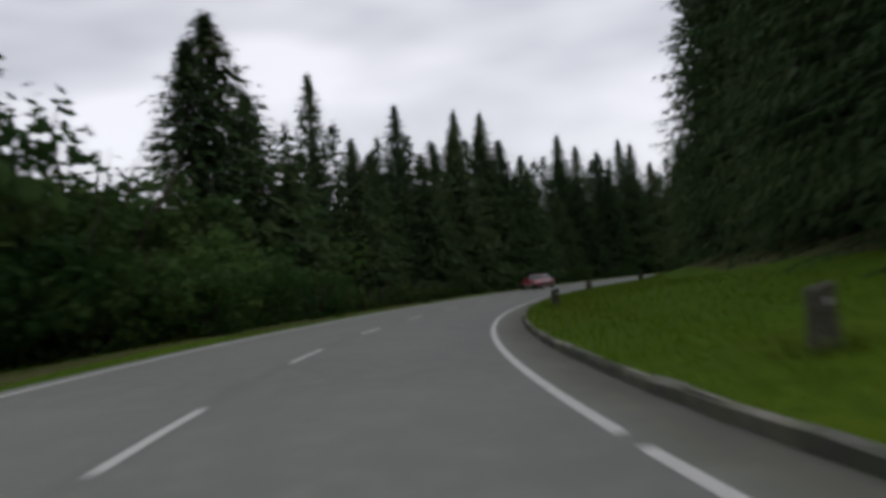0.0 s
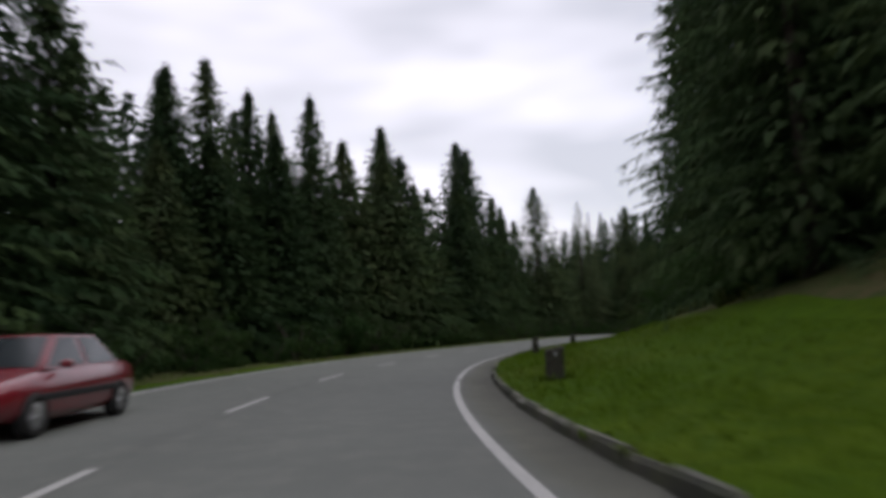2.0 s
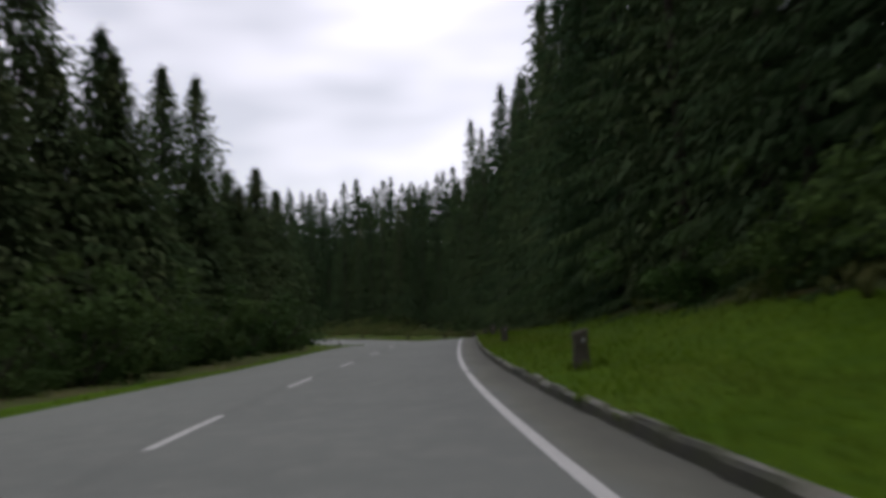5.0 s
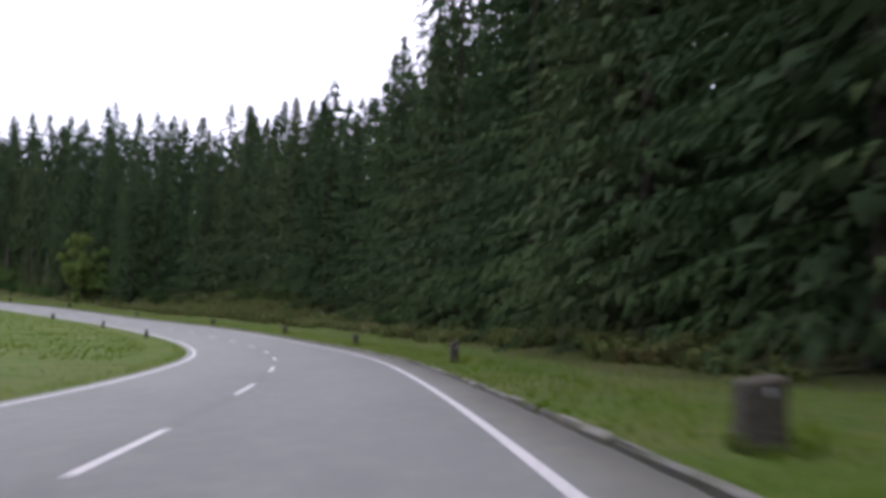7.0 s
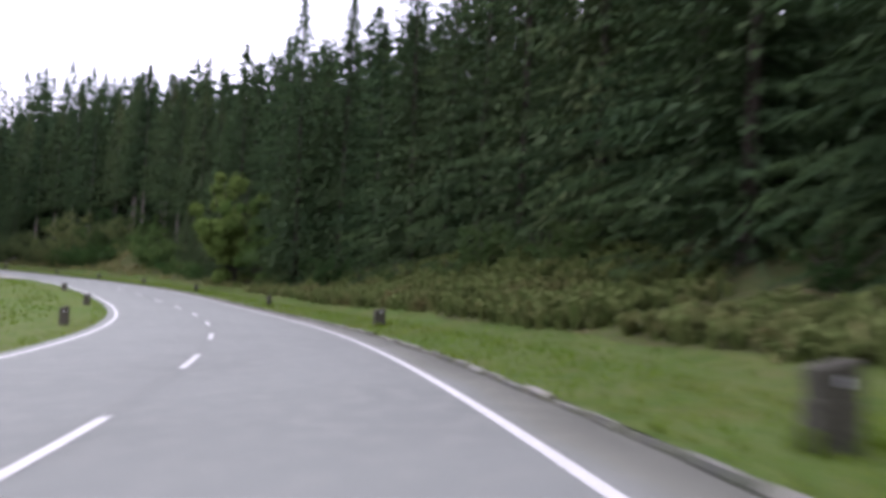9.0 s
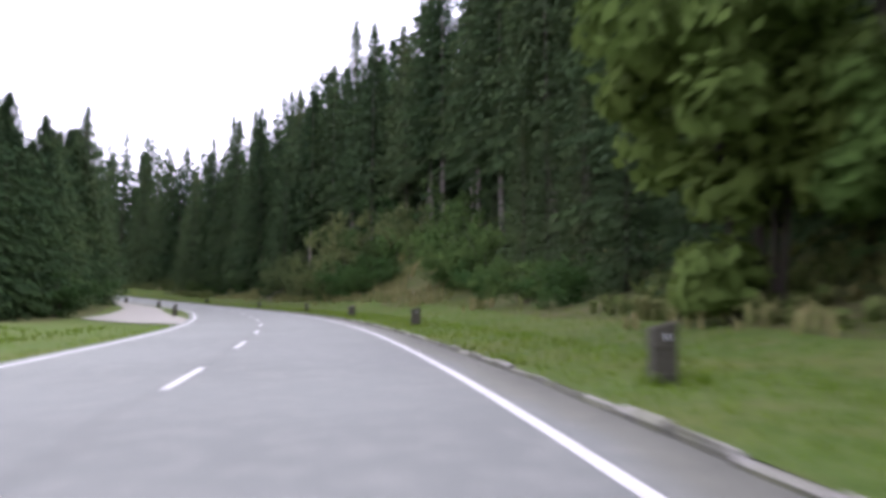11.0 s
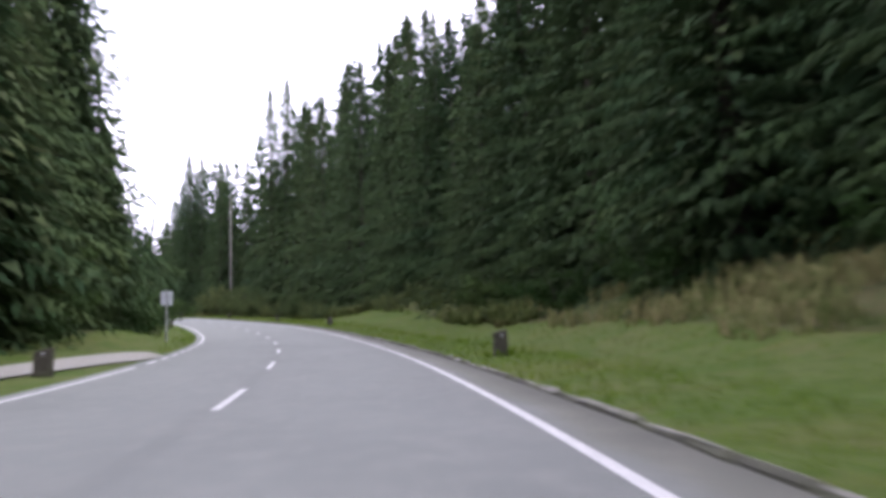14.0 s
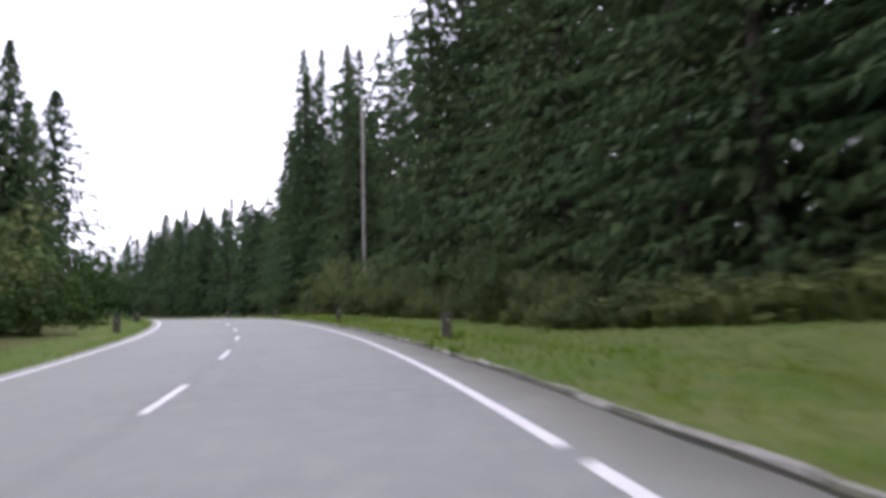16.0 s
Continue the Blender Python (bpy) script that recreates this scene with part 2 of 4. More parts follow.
bend = np.interp(SS, S_LOW + 12.5 * np.arange(len(KAPPA)), KAPPA) / 1000
turn = np.concatenate([[0], np.cumsum((bend[1:] + bend[:-1]) / 2 * 1.25)])
zero = 20
turn = turn - turn[zero] + math.pi / 2
mid = (turn[1:] + turn[:-1]) / 2
RX = np.concatenate([[0], np.cumsum(np.cos(mid) * 1.25)])
RY = np.concatenate([[0], np.cumsum(np.sin(mid) * 1.25)])
RX, RY = RX - RX[zero], RY - RY[zero]
RZ = eased(RISE, 25.0, SS)
RB = eased(BANK, 25.0, SS) / 100


def on_road(s, w, up=0.0):
    """World places of points s metres along the road and w to the right of its middle, on the paved plane."""
    s, w = np.broadcast_arrays(np.asarray(s, float), np.asarray(w, float))
    a = np.interp(s, SS, turn)
    return np.stack([np.interp(s, SS, RX) + w * np.sin(a), np.interp(s, SS, RY) - w * np.cos(a), np.interp(s, SS, RZ) - np.interp(s, SS, RB) * w + up], -1)


def kerb_w(s):
    return np.interp(s, [a for a, _ in KERB_LINE], [b for _, b in KERB_LINE])


def heading(s):
    return float(np.interp(s, SS, turn))


# heights beside the road over the paved edge: (s, [(w, rise), ...])
RIGHT = [(-25, [(4.4, 0.10), (7, 0.42), (10, 1.0), (13, 1.9), (17, 3.4), (24, 5.5), (60, 12)]),
         (18, [(4.4, 0.10), (7, 0.42), (10, 1.0), (13, 1.8), (17, 3.2), (24, 5.5), (60, 12)]),
         (45, [(4.4, 0.10), (7, 0.36), (10, 0.95), (13, 1.75), (17, 2.9), (24, 5), (60, 12)]),
         (72, [(4.4, 0.10), (7, 0.42), (10, 1.25), (13, 2.3), (17, 3.7), (24, 6), (60, 13)]),
         (110, [(4.4, 0.10), (7, 0.40), (10, 1.25), (13, 2.35), (17, 3.8), (24, 6), (60, 13)]),
         (150, [(4.4, 0.10), (7, 0.35), (10, 1.1), (13, 2.1), (17, 3.5), (24, 5.5), (60, 14)]),
         (200, [(4.4, 0.05), (7, 0.06), (10, 0.22), (13, 0.8), (17, 1.8), (24, 4), (60, 12)]),
         (245, [(4.4, 0.05), (7, 0.10), (10, 0.5), (13, 1.6), (17, 3.0), (24, 5.4), (60, 13)]),
         (268, [(4.4, 0.05), (7, 0.16), (10, 1.3), (13, 3.0), (17, 4.4), (24, 6.4), (60, 14)]),
         (290, [(4.4, 0.05), (7, 0.12), (10, 0.7), (13, 2.0), (17, 3.6), (24, 5.8), (60, 13)]),
         (322, [(4.4, 0.05), (7, 0.14), (10, 0.7), (13, 2.0), (17, 3.6), (24, 5.4), (60, 13)]),
         (338, [(4.4, 0.05), (7, 0.18), (10, 0.8), (13, 2.0), (17, 3.6), (24, 5.6), (60, 13)]),
         (351, [(4.4, 0.05), (7, 0.22), (10, 1.8), (13, 4.4), (17, 5.8), (24, 7.0), (60, 13)]),
         (368, [(4.4, 0.05), (7, 0.16), (10, 0.9), (13, 2.1), (17, 3.6), (24, 5.6), (60, 12)]),
         (395, [(4.4, 0.05), (7, 0.16), (10, 0.95), (13, 2.1), (17, 3.5), (24, 5.4), (60, 12)]),
         (412, [(4.4, 0.05), (7, 0.14), (10, 0.6), (13, 1.4), (17, 2.6), (24, 5.0), (60, 21)]),
         (429, [(4.4, 0.05), (7, 0.24), (10, 1.1), (13, 2.2), (17, 3.4), (24, 5.4), (60, 22)]),
         (452, [(4.4, 0.05), (7, 0.06), (10, 0.2), (13, 0.7), (17, 1.6), (24, 4), (60, 18)]),
         (482, [(4.4, 0.05), (7, 0.06), (10, 0.2), (13, 0.7), (17, 1.6), (24, 3), (60, 8)]),
         (600, [(4.4, 0.05), (7, 0.06), (10, 0.2), (13, 0.7), (17, 1.6), (24, 3), (60, 8)])]
LEFT = [(-25, [(3.4, -0.03), (5, 0.0), (7, -0.2), (12, -0.8), (24, -2), (60, -5)]),
        (130, [(3.4, -0.03), (5, 0.0), (7, 0.0), (12, -0.3), (24, -0.5), (60, -2)]),
        (200, [(3.4, -0.03), (5, 0.1), (7, 0.25), (12, 0.35), (24, 0.3), (60, 0)]),
        (300, [(3.4, -0.03), (5, 0.05), (7, 0.05), (12, 0.1), (24, 0.3), (60, 0)]),
        (392, [(3.4, -0.03), (5, 0.05), (7, 0.1), (12, 0.2), (24, 0.3), (60, 0)]),
        (408, [(3.4, -0.03), (4.3, 0.32), (6, 0.75), (9, 0.9), (24, 0.6), (60, 0)]),
        (424, [(3.4, -0.03), (5, 0.05), (7, 0.1), (12, 0.2), (24, 0.3), (60, 0)]),
        (600, [(3.4, -0.03), (5, 0.05), (7, 0.1), (12, 0.2), (24, 0.3), (60, 0)])]


def beside(table, s, w):
    keys = [k for k, _ in table]
    cols = np.array([np.interp(w, [a for a, _ in p], [b for _, b in p]) for _, p in table])
    s = np.asarray(s, float)
    j = np.clip(np.searchsorted(keys, s, side="right") - 1, 0, len(keys) - 2)
    f = np.clip((s - np.array(keys)[j]) / (np.array(keys)[j + 1] - np.array(keys)[j]), 0, 1)
    f = f * f * (3 - 2 * f)
    n = np.arange(len(s))
    return cols[j, n] * (1 - f) + cols[j + 1, n] * f


def ground_z(s, w):
    """Height of the land at s, w (arrays), outside the paved strip."""
    s, w = np.broadcast_arrays(np.asarray(s, float), np.asarray(w, float))
    shape = s.shape
    s, w = s.ravel(), w.ravel()
    up = np.where(w > 0, beside(RIGHT, s, np.abs(w)), beside(LEFT, s, np.abs(w)))
    base = np.interp(s, SS, RZ) - np.interp(s, SS, RB) * np.clip(w, -8, 8)
    lump = np.array([noise.noise((a * 0.11, b * 0.16, 0.3)) for a, b in zip(s, w)]) * np.clip((np.abs(w) - 6) * 0.06, 0, 0.5)
    return (base + up + lump).reshape(shape)


def land(s, w, up=0.0):
    p = on_road(s, w)
    p[..., 2] = ground_z(s, w) + up
    return p


def mesh_of(name, verts, faces, mat, smooth=False, uv=None):
    """A mesh from arrays; all faces have the same number of corners, or faces is a list of several such lists."""
    me = bpy.data.meshes.new(name)
    verts = np.asarray(verts, np.float32)
    if len(faces) and isinstance(faces[0], (list, tuple)) and len({len(f) for f in faces}) > 1:
        sizes = np.array([len(f) for f in faces], np.int32)
        loops = np.array([i for f in faces for i in f], np.int32)
    else:
        faces = np.asarray(faces, np.int32)
        sizes = np.full(len(faces), faces.shape[1], np.int32)
        loops = faces.ravel()
    me.vertices.add(len(verts))
    me.vertices.foreach_set("co", verts.ravel())
    me.loops.add(len(loops))
    me.loops.foreach_set("vertex_index", loops)
    me.polygons.add(len(sizes))
    me.polygons.foreach_set("loop_start", np.concatenate([[0], np.cumsum(sizes)[:-1]]).astype(np.int32))
    me.polygons.foreach_set("loop_total", sizes)
    me.polygons.foreach_set("use_smooth", np.full(len(sizes), smooth))
    me.materials.append(mat)
    if uv is not None:
        lay = me.uv_layers.new(name="UVMap")
        lay.data.foreach_set("uv", np.asarray(uv, np.float32)[loops].ravel())
    me.update(calc_edges=True)
    me.validate()
    return me


def child(name, me, parent, label=""):
    ob = new(name, me)
    ob.parent = parent
    return tagged(ob, label) if label else ob


def sheet(rows, cols):
    i = np.arange(rows - 1)[:, None] * cols + np.arange(cols - 1)[None, :]
    return np.stack([i, i + 1, i + cols + 1, i + cols], -1).reshape(-1, 4)


def strip(name, s, ws, mat, fn, smooth=True):
    S, W = np.meshgrid(s, ws, indexing="ij")
    P = fn(S, W)
    return mesh_of(name, P.reshape(-1, 3), sheet(len(s), len(ws)), mat, smooth, np.stack([W.ravel(), S.ravel()], -1))


# ---- ground: one sheet to the horizon, lowered under the finer verges ----
gx = np.concatenate([-np.geomspace(2600, 160, 16), np.arange(-150, 300, 6.0), np.geomspace(310, 2600, 16)])
gy = np.concatenate([-np.geomspace(2600, 70, 18), np.arange(-60, 520, 6.0), np.geomspace(530, 2800, 14)])
gx = gx + (float(RX.mean()) - 75)
GX, GY = np.meshgrid(gx, gy, indexing="ij")
P2 = np.stack([GX.ravel(), GY.ravel()], -1)
GS, GW = np.empty(len(P2)), np.empty(len(P2))
for a in range(0, len(P2), 2000):
    q = P2[a:a + 2000]
    d2 = (q[:, None, 0] - RX) ** 2 + (q[:, None, 1] - RY) ** 2
    j = d2.argmin(1)
    GS[a:a + 2000] = SS[j]
    side = (q[:, 0] - RX[j]) * np.sin(turn[j]) - (q[:, 1] - RY[j]) * np.cos(turn[j])
    GW[a:a + 2000] = np.sign(side) * np.sqrt(d2.min(1))
GZ = ground_z(GS, np.clip(GW, -60, 60)) - 1.2 * np.clip((26 - np.abs(GW)) / 6, 0, 1)
ground = tagged(new("ground", mesh_of("ground", np.stack([P2[:, 0], P2[:, 1], GZ], -1), sheet(len(gx), len(gy)), M_FOREST, True)), "brown-green forest floor under the trees", "ground", kind="structure")

s_fine = np.arange(S_LOW, S_HIGH + 0.1, 1.25)
road = tagged(new("road", strip("road", s_fine, np.array([-3.50, -3.1, -2.4, -1.2, 0, 1.2, 2.4, 3.3, 3.8, KERB]), M_ASPHALT, on_road)), "grey worn asphalt two-lane road with white lines", "road", kind="structure")

DRY_GRASS = ((0.060, 0.095, 0.022), [(0.16, 4, 0.42, 0.60, (0.082, 0.098, 0.033), 0.85), (0.35, 5, 0.46, 0.58, (0.095, 0.100, 0.032), 0.6), (0.7, 5, 0.45, 0.62, (0.042, 0.080, 0.012), 0.8), (3.5, 6, 0.48, 0.64, (0.034, 0.066, 0.010), 0.6), (1.6, 5, 0.55, 0.70, (0.11, 0.092, 0.045), 0.4), (5, 5, 0.45, 0.7, (0.078, 0.100, 0.032), 0.7), (18, 4, 0.5, 0.75, (0.11, 0.12, 0.045), 0.6)])


def dry_further_on(m, s0, s1):
    """The lush grass turns into the dry kind between s0 and s1, in patches."""
    nt = m.node_tree
    bs = nt.nodes["Principled BSDF"]
    crd = nt.nodes.new("ShaderNodeTexCoord")
    p = on_road(s0, 0.0)
    a = heading((s0 + s1) / 2)
    dot = nt.nodes.new("ShaderNodeVectorMath")
    dot.operation = "DOT_PRODUCT"
    dot.inputs[1].default_value = (math.cos(a) / (s1 - s0), math.sin(a) / (s1 - s0), 0)
    nt.links.new(crd.outputs["Object"], dot.inputs[0])
    n = nt.nodes.new("ShaderNodeTexNoise")
    n.inputs["Scale"].default_value, n.inputs["Detail"].default_value = 0.3, 5
    nt.links.new(crd.outputs["Object"], n.inputs["Vector"])
    ad = nt.nodes.new("ShaderNodeMath")
    ad.operation = "MULTIPLY_ADD"
    nt.links.new(n.outputs["Fac"], ad.inputs[0])
    ad.inputs[1].default_value = 1.2
    nt.links.new(dot.outputs["Value"], ad.inputs[2])
    start = (p[0] * math.cos(a) + p[1] * math.sin(a)) / (s1 - s0) + 0.6
    r = nt.nodes.new("ShaderNodeMapRange")
    r.inputs["From Min"].default_value, r.inputs["From Max"].default_value = start, start + 1
    nt.links.new(ad.outputs[0], r.inputs["Value"])
    x = nt.nodes.new("ShaderNodeMix")
    x.data_type = "RGBA"
    nt.links.new(r.outputs[0], x.inputs["Factor"])
    nt.links.new(bs.inputs["Base Color"].links[0].from_socket, x.inputs["A"])
    nt.links.new(colour_stack(nt, crd, *DRY_GRASS), x.inputs["B"])
    nt.links.new(x.outputs["Result"], bs.inputs["Base Color"])


dry_further_on(M_GRASS, 150.0, 200.0)
M_BANK = material("rough_bank", (0.055, 0.062, 0.024), 0.97, [(0.4, 4, 0.42, 0.60, (0.088, 0.078, 0.038), 0.8), (1.6, 5, 0.45, 0.65, (0.038, 0.062, 0.016), 0.85), (9, 4, 0.5, 0.7, (0.11, 0.095, 0.05), 0.5)], [(6, 0.9), (25, 0.8)], spec=0.05)


def wavy(knots, s, seed):
    """A grown boundary: distance from the road by s, uneven."""
    return np.interp(s, [a for a, _ in knots], [b for _, b in knots]) + np.array([0.7 * noise.noise((v * 0.13, seed, 0)) + 0.35 * noise.noise((v * 0.5, seed, 4)) for v in s])


def ribbon(name, s, near, far, cuts, mat, side, label, category):
    """Land between two boundary lines beside the road."""
    U = np.linspace(0, 1, cuts) ** 1.3
    near, far = np.broadcast_to(near, s.shape), np.broadcast_to(far, s.shape)
    W = side * (near[:, None] * (1 - U) + far[:, None] * U)
    S = np.broadcast_to(s[:, None], W.shape)
    fc = sheet(len(s), cuts)
    return tagged(new(name, mesh_of(name, land(S, W).reshape(-1, 3), fc if side < 0 else fc[:, ::-1], mat, True)), label, category, kind="structure")


EDGE_R = [(-25, 11.0), (60, 10.5), (100, 10), (150, 9.3), (190, 9.0), (199, 7.3), (212, 7.4), (224, 8.6), (260, 7.8), (300, 8.4), (340, 8.6), (390, 9.0), (450, 9.6), (600, 9.6)]
EDGE_L = [(-25, 4.3), (130, 4.3), (170, 4.6), (200, 9), (225, 15), (310, 15), (335, 9.5), (390, 8.0), (420, 5.6), (600, 5.6)]
for s0, s1, words in ((S_LOW, 169.2, "lush green mown grass verge"), (169.2, S_HIGH, "pale dry green grass verge")):
    sv = np.arange(s0, s1 + 0.1, 1.25)
    er, el_ = wavy(EDGE_R, sv, 1.5), wavy(EDGE_L, sv, 8.5)
    ribbon("verge", sv, kerb_w(sv) + 0.09, er, 9, M_GRASS, 1, words + " behind the kerb", "grass")
    ribbon("verge", sv, np.full(len(sv), 3.46), el_, 6, M_GRASS, -1, words + " beside the road edge", "grass")
sv = np.arange(S_LOW, S_HIGH + 0.1, 1.25)
ribbon("bank", sv, wavy(EDGE_R, sv, 1.5), np.full(len(sv), 26.0), 10, M_BANK, 1, "rough brown and green bank below the spruces", "bank")
ribbon("bank", sv, wavy(EDGE_L, sv, 8.5), np.full(len(sv), 26.0), 9, M_BANK, -1, "rough brown and green wood edge", "bank")

# ---- white lines ----
def line(name, s0, s1, w, wide, label):
    n = max(2, int((s1 - s0) / 1.25) + 1)
    ob = new(name, strip(name, np.linspace(s0, s1, n), np.array([-wide / 2, wide / 2]), M_PAINT, lambda a, b: on_road(a, b + (w(a) if callable(w) else w), 0.004)))
    ob.parent = road
    return tagged(ob, label)


def lane_r(s):
    return np.interp(s, [160, 200], [LANE_R + 0.05, LANE_R])


GAPS = [2.4, 35.9, 47.5, 68.9, 86.7, 110.4, 126.4, 146.3, 434.1]
ends = [S_LOW] + [g for c in GAPS for g in (c - 0.25, c + 0.25)] + [S_HIGH - 5]
for a, b in zip(ends[::2], ends[1::2]):
    line("edge_line", a, b, lane_r, 0.115, "white solid edge line")
line("edge_line", S_LOW, 141, -LANE_L, 0.12, "white solid edge line")
line("edge_line", 182, 395, -LANE_L, 0.12, "white solid edge line")
for a in np.arange(396.5, 412, 2.2):
    line("edge_dash", a, a + 1.2, -LANE_L, 0.12, "short white edge dash")
line("edge_line", 413, S_HIGH - 5, -LANE_L, 0.12, "white solid edge line")
for k in range(-3, 78):
    a = 2.57 + 7.5 * k
    line("lane_dash", a, a + 2.737, 0.0, 0.105, "white lane dash")


# ---- trees ----
def spruce_crown(seed, height, spread, low, levels, per, twigs, ragged=0.3, power=0.72, sparse=0.0, core=0, fill=1.0, front=math.pi):
    """A spruce's crown: whorls of drooping boughs, each a spine hung with slender twigs on both sides. twigs: how many to a metre
    and side, on the lower boughs towards +x (within the angle front), and on all others."""
    rg = random.Random(seed)
    V, Fc = [], []
    for k in range(levels):
        f = 1 - (1 - k / (levels - 1)) ** 1.22
        z0 = low + (height - low) * f
        reach = (spread * min((1 - f) ** power, 1.28 * (1 - f) + 0.01) * (0.78 + 0.22 * min(1.0, f * 6)) + 0.06) * (0.88 + 0.24 * rg.random())
        n = max(5, int(per * (0.5 + 0.5 * (1 - f))))
        for b in range(n):
            if rg.random() < sparse:
                continue
            a = 2 * math.pi * (b + rg.random() * 0.9) / n + k * 2.4
            r = reach * (1 - ragged * rg.random() ** 1.5)
            z1 = z0 + rg.uniform(-0.7, 0.7) * (height - low) / levels * (1.1 - 0.8 * f)
            droop = r * rg.uniform(0.28, 0.55) * (1 - 0.7 * f)
            rise = r * (0.06 + 0.45 * f * f)
            ca, sa = math.cos(a), math.sin(a)
            facing = abs((a + math.pi) % (2 * math.pi) - math.pi) < front
            dense = twigs[0] if facing and f < 0.5 else twigs[1]
            thick = 0.75 / dense
            m = max(2, int(r * dense + 0.5))
            for j in range(m):
                for sd in (-1, 1):
                    u = (j + rg.random()) / m * 0.97 + 0.05
                    du = thick / max(r, 0.3)
                    u1 = min(1.04, u + du)
                    za, zb = (z1 + rise * q - droop * q * q + 0.16 * r * max(0.0, q - 0.72) for q in (u, u1))
                    long_ = (0.16 + r * (0.02 + 0.055 * math.sin(math.pi * (0.12 + 0.8 * u)))) * rg.uniform(0.6, 1.4) * (0.8 + 2.6 * thick)
                    out = r * u1 + rg.uniform(0.1, 0.7) * long_
                    across = sd * long_ * rg.uniform(0.25, 0.85)
                    hang = long_ * rg.uniform(0.5, 1.3) * (1 - 0.45 * f)
                    i = len(V)
                    V.append((r * u * ca, r * u * sa, za))
                    V.append((r * u1 * ca, r * u1 * sa, zb))
                    V.append((out * ca - across * sa, out * sa + across * ca, zb - hang))
                    Fc.append((i, i + 1, i + 2) if sd > 0 else (i + 1, i, i + 2))
    outer = len(Fc)
    for k in range(int(core)):
        # short hanging twigs that fill the crown
        f = rg.random()
        lim = spread * min((1 - f) ** power, 1.28 * (1 - f) + 0.01) * (0.78 + 0.22 * min(1.0, f * 6))
        r, a = lim * rg.uniform(0.05, 0.66 + 0.22 * f), rg.uniform(0, 2 * math.pi)
        c = Vector((r * math.cos(a), r * math.sin(a), low + (height * 0.985 - low) * f))
        out = Vector((math.cos(a) * 0.7, math.sin(a) * 0.7, rg.uniform(-1.4, -0.1))).normalized()
        sidev = Vector((-math.sin(a), math.cos(a), rg.uniform(-0.5, 0.5))).normalized()
        sz = (0.16 + 0.022 * lim) * rg.uniform(0.7, 1.3) * fill * (1 - 0.22 * f)
        b0 = len(V)
        V += [tuple(c - sidev * sz * 0.5), tuple(c + sidev * sz * 0.5), tuple(c + out * sz * 1.7)]
        Fc.append((b0, b0 + 1, b0 + 2))
    return np.array(V), np.array(Fc), outer


def crown_mesh(v, f, outer):
    """Needled boughs outside, bare-ish twigs inside."""
    me = mesh_of("crown", v, f, M_NEEDLE)
    me.materials.append(M_TWIG)
    me.polygons.foreach_set("material_index", [0 if i < outer else 1 for i in range(len(me.polygons))])
    return me


def tube(rings, sides=6, cap=False):
    """A tapered tube through rings of (x, y, z, radius)."""
    V, Fc = [], []
    for j, (x, y, z, r) in enumerate(rings):
        for i in range(sides):
            a = 2 * math.pi * i / sides
            V.append((x + r * math.cos(a), y + r * math.sin(a), z))
        if j:
            p, q = (j - 1) * sides, j * sides
            Fc += [(p + i, p + (i + 1) % sides, q + (i + 1) % sides, q + i) for i in range(sides)]
    return V, Fc


def trunk_mesh(height, radius, sides=7, mat=M_BARK):
    V, Fc = tube([(0, 0, -0.7, radius * 1.5), (0, 0, 0.15, radius * 1.25), (0, 0, 0.8, radius), (0, 0, height * 0.5, radius * 0.62), (0, 0, height, radius * 0.05)], sides)
    return mesh_of("trunk", V, Fc, mat, True)


UNIT = 20.0
KINDS = {}
for tag, count, low, levels, per, twigs, spread, sparse, core, fill, label in (
        ("near", 6, 0.3, 36, 11, (8.2, 2.3), 3.5, 0.0, 2600, 1.05, "tall dark green spruce with drooping boughs to the ground"),
        ("far", 5, 0.3, 38, 11, (3.2, 2.8), 4.4, 0.0, 3000, 1.5, "tall dark green spruce with drooping boughs to the ground"),
        ("bare", 3, 5.6, 30, 11, (4.5, 2.3), 2.9, 0.05, 2000, 1.2, "tall spruce with a bare grey trunk below its crown"),
        ("open", 2, 1.4, 32, 11, (5.0, 4.6), 5.0, 0.04, 2400, 1.4, "loose spruce with sky between its long drooping boughs")):
    KINDS[tag] = []
    for k in range(count):
        v, f, outer = spruce_crown(11 * count + k, UNIT, spread * (1 + 0.08 * (k % 3)), low, levels, per, twigs, 0.34 + 0.08 * (k % 2), 0.78 + 0.05 * (k % 3), sparse, core, fill, 1.9)
        KINDS[tag].append((label, trunk_mesh(UNIT * 0.98, *((0.14, 7, M_PALE_BARK) if tag == "bare" else (0.2,))), crown_mesh(v, f, outer)))
KINDS["larch"] = [("pale grey-green larch with thin see-through crown", trunk_mesh(UNIT * 0.98, 0.17),
                   mesh_of("crown", *spruce_crown(77, UNIT, 3.6, 3.0, 46, 12, (5.5, 5.5), 0.45, 0.66, 0.12)[:2], M_LARCH))]
LOW_POLY = [spruce_crown(31 + k, UNIT, 3.3 + 0.3 * (k % 3), 1.0, 22, 8, (1.0, 1.0), 0.35, 0.76, 0.0, 380, 2.3)[:2] for k in range(4)]
rng = random.Random(5)


def stand(root, s, w, scale, sink=0.05, lean=0.02, free=3.14):
    """Puts a tree on the land; free: how far it may be turned from facing the road."""
    x, y, z = land(np.array([s]), np.array([w]))[0]
    turned = heading(s) + (2.3 if w > 0 else -2.3) + rng.uniform(-free, free)
    root.matrix_basis = Matrix.LocRotScale((x, y, z - sink), Euler((rng.uniform(-lean, lean), rng.uniform(-lean, lean), turned)), scale)
    return root


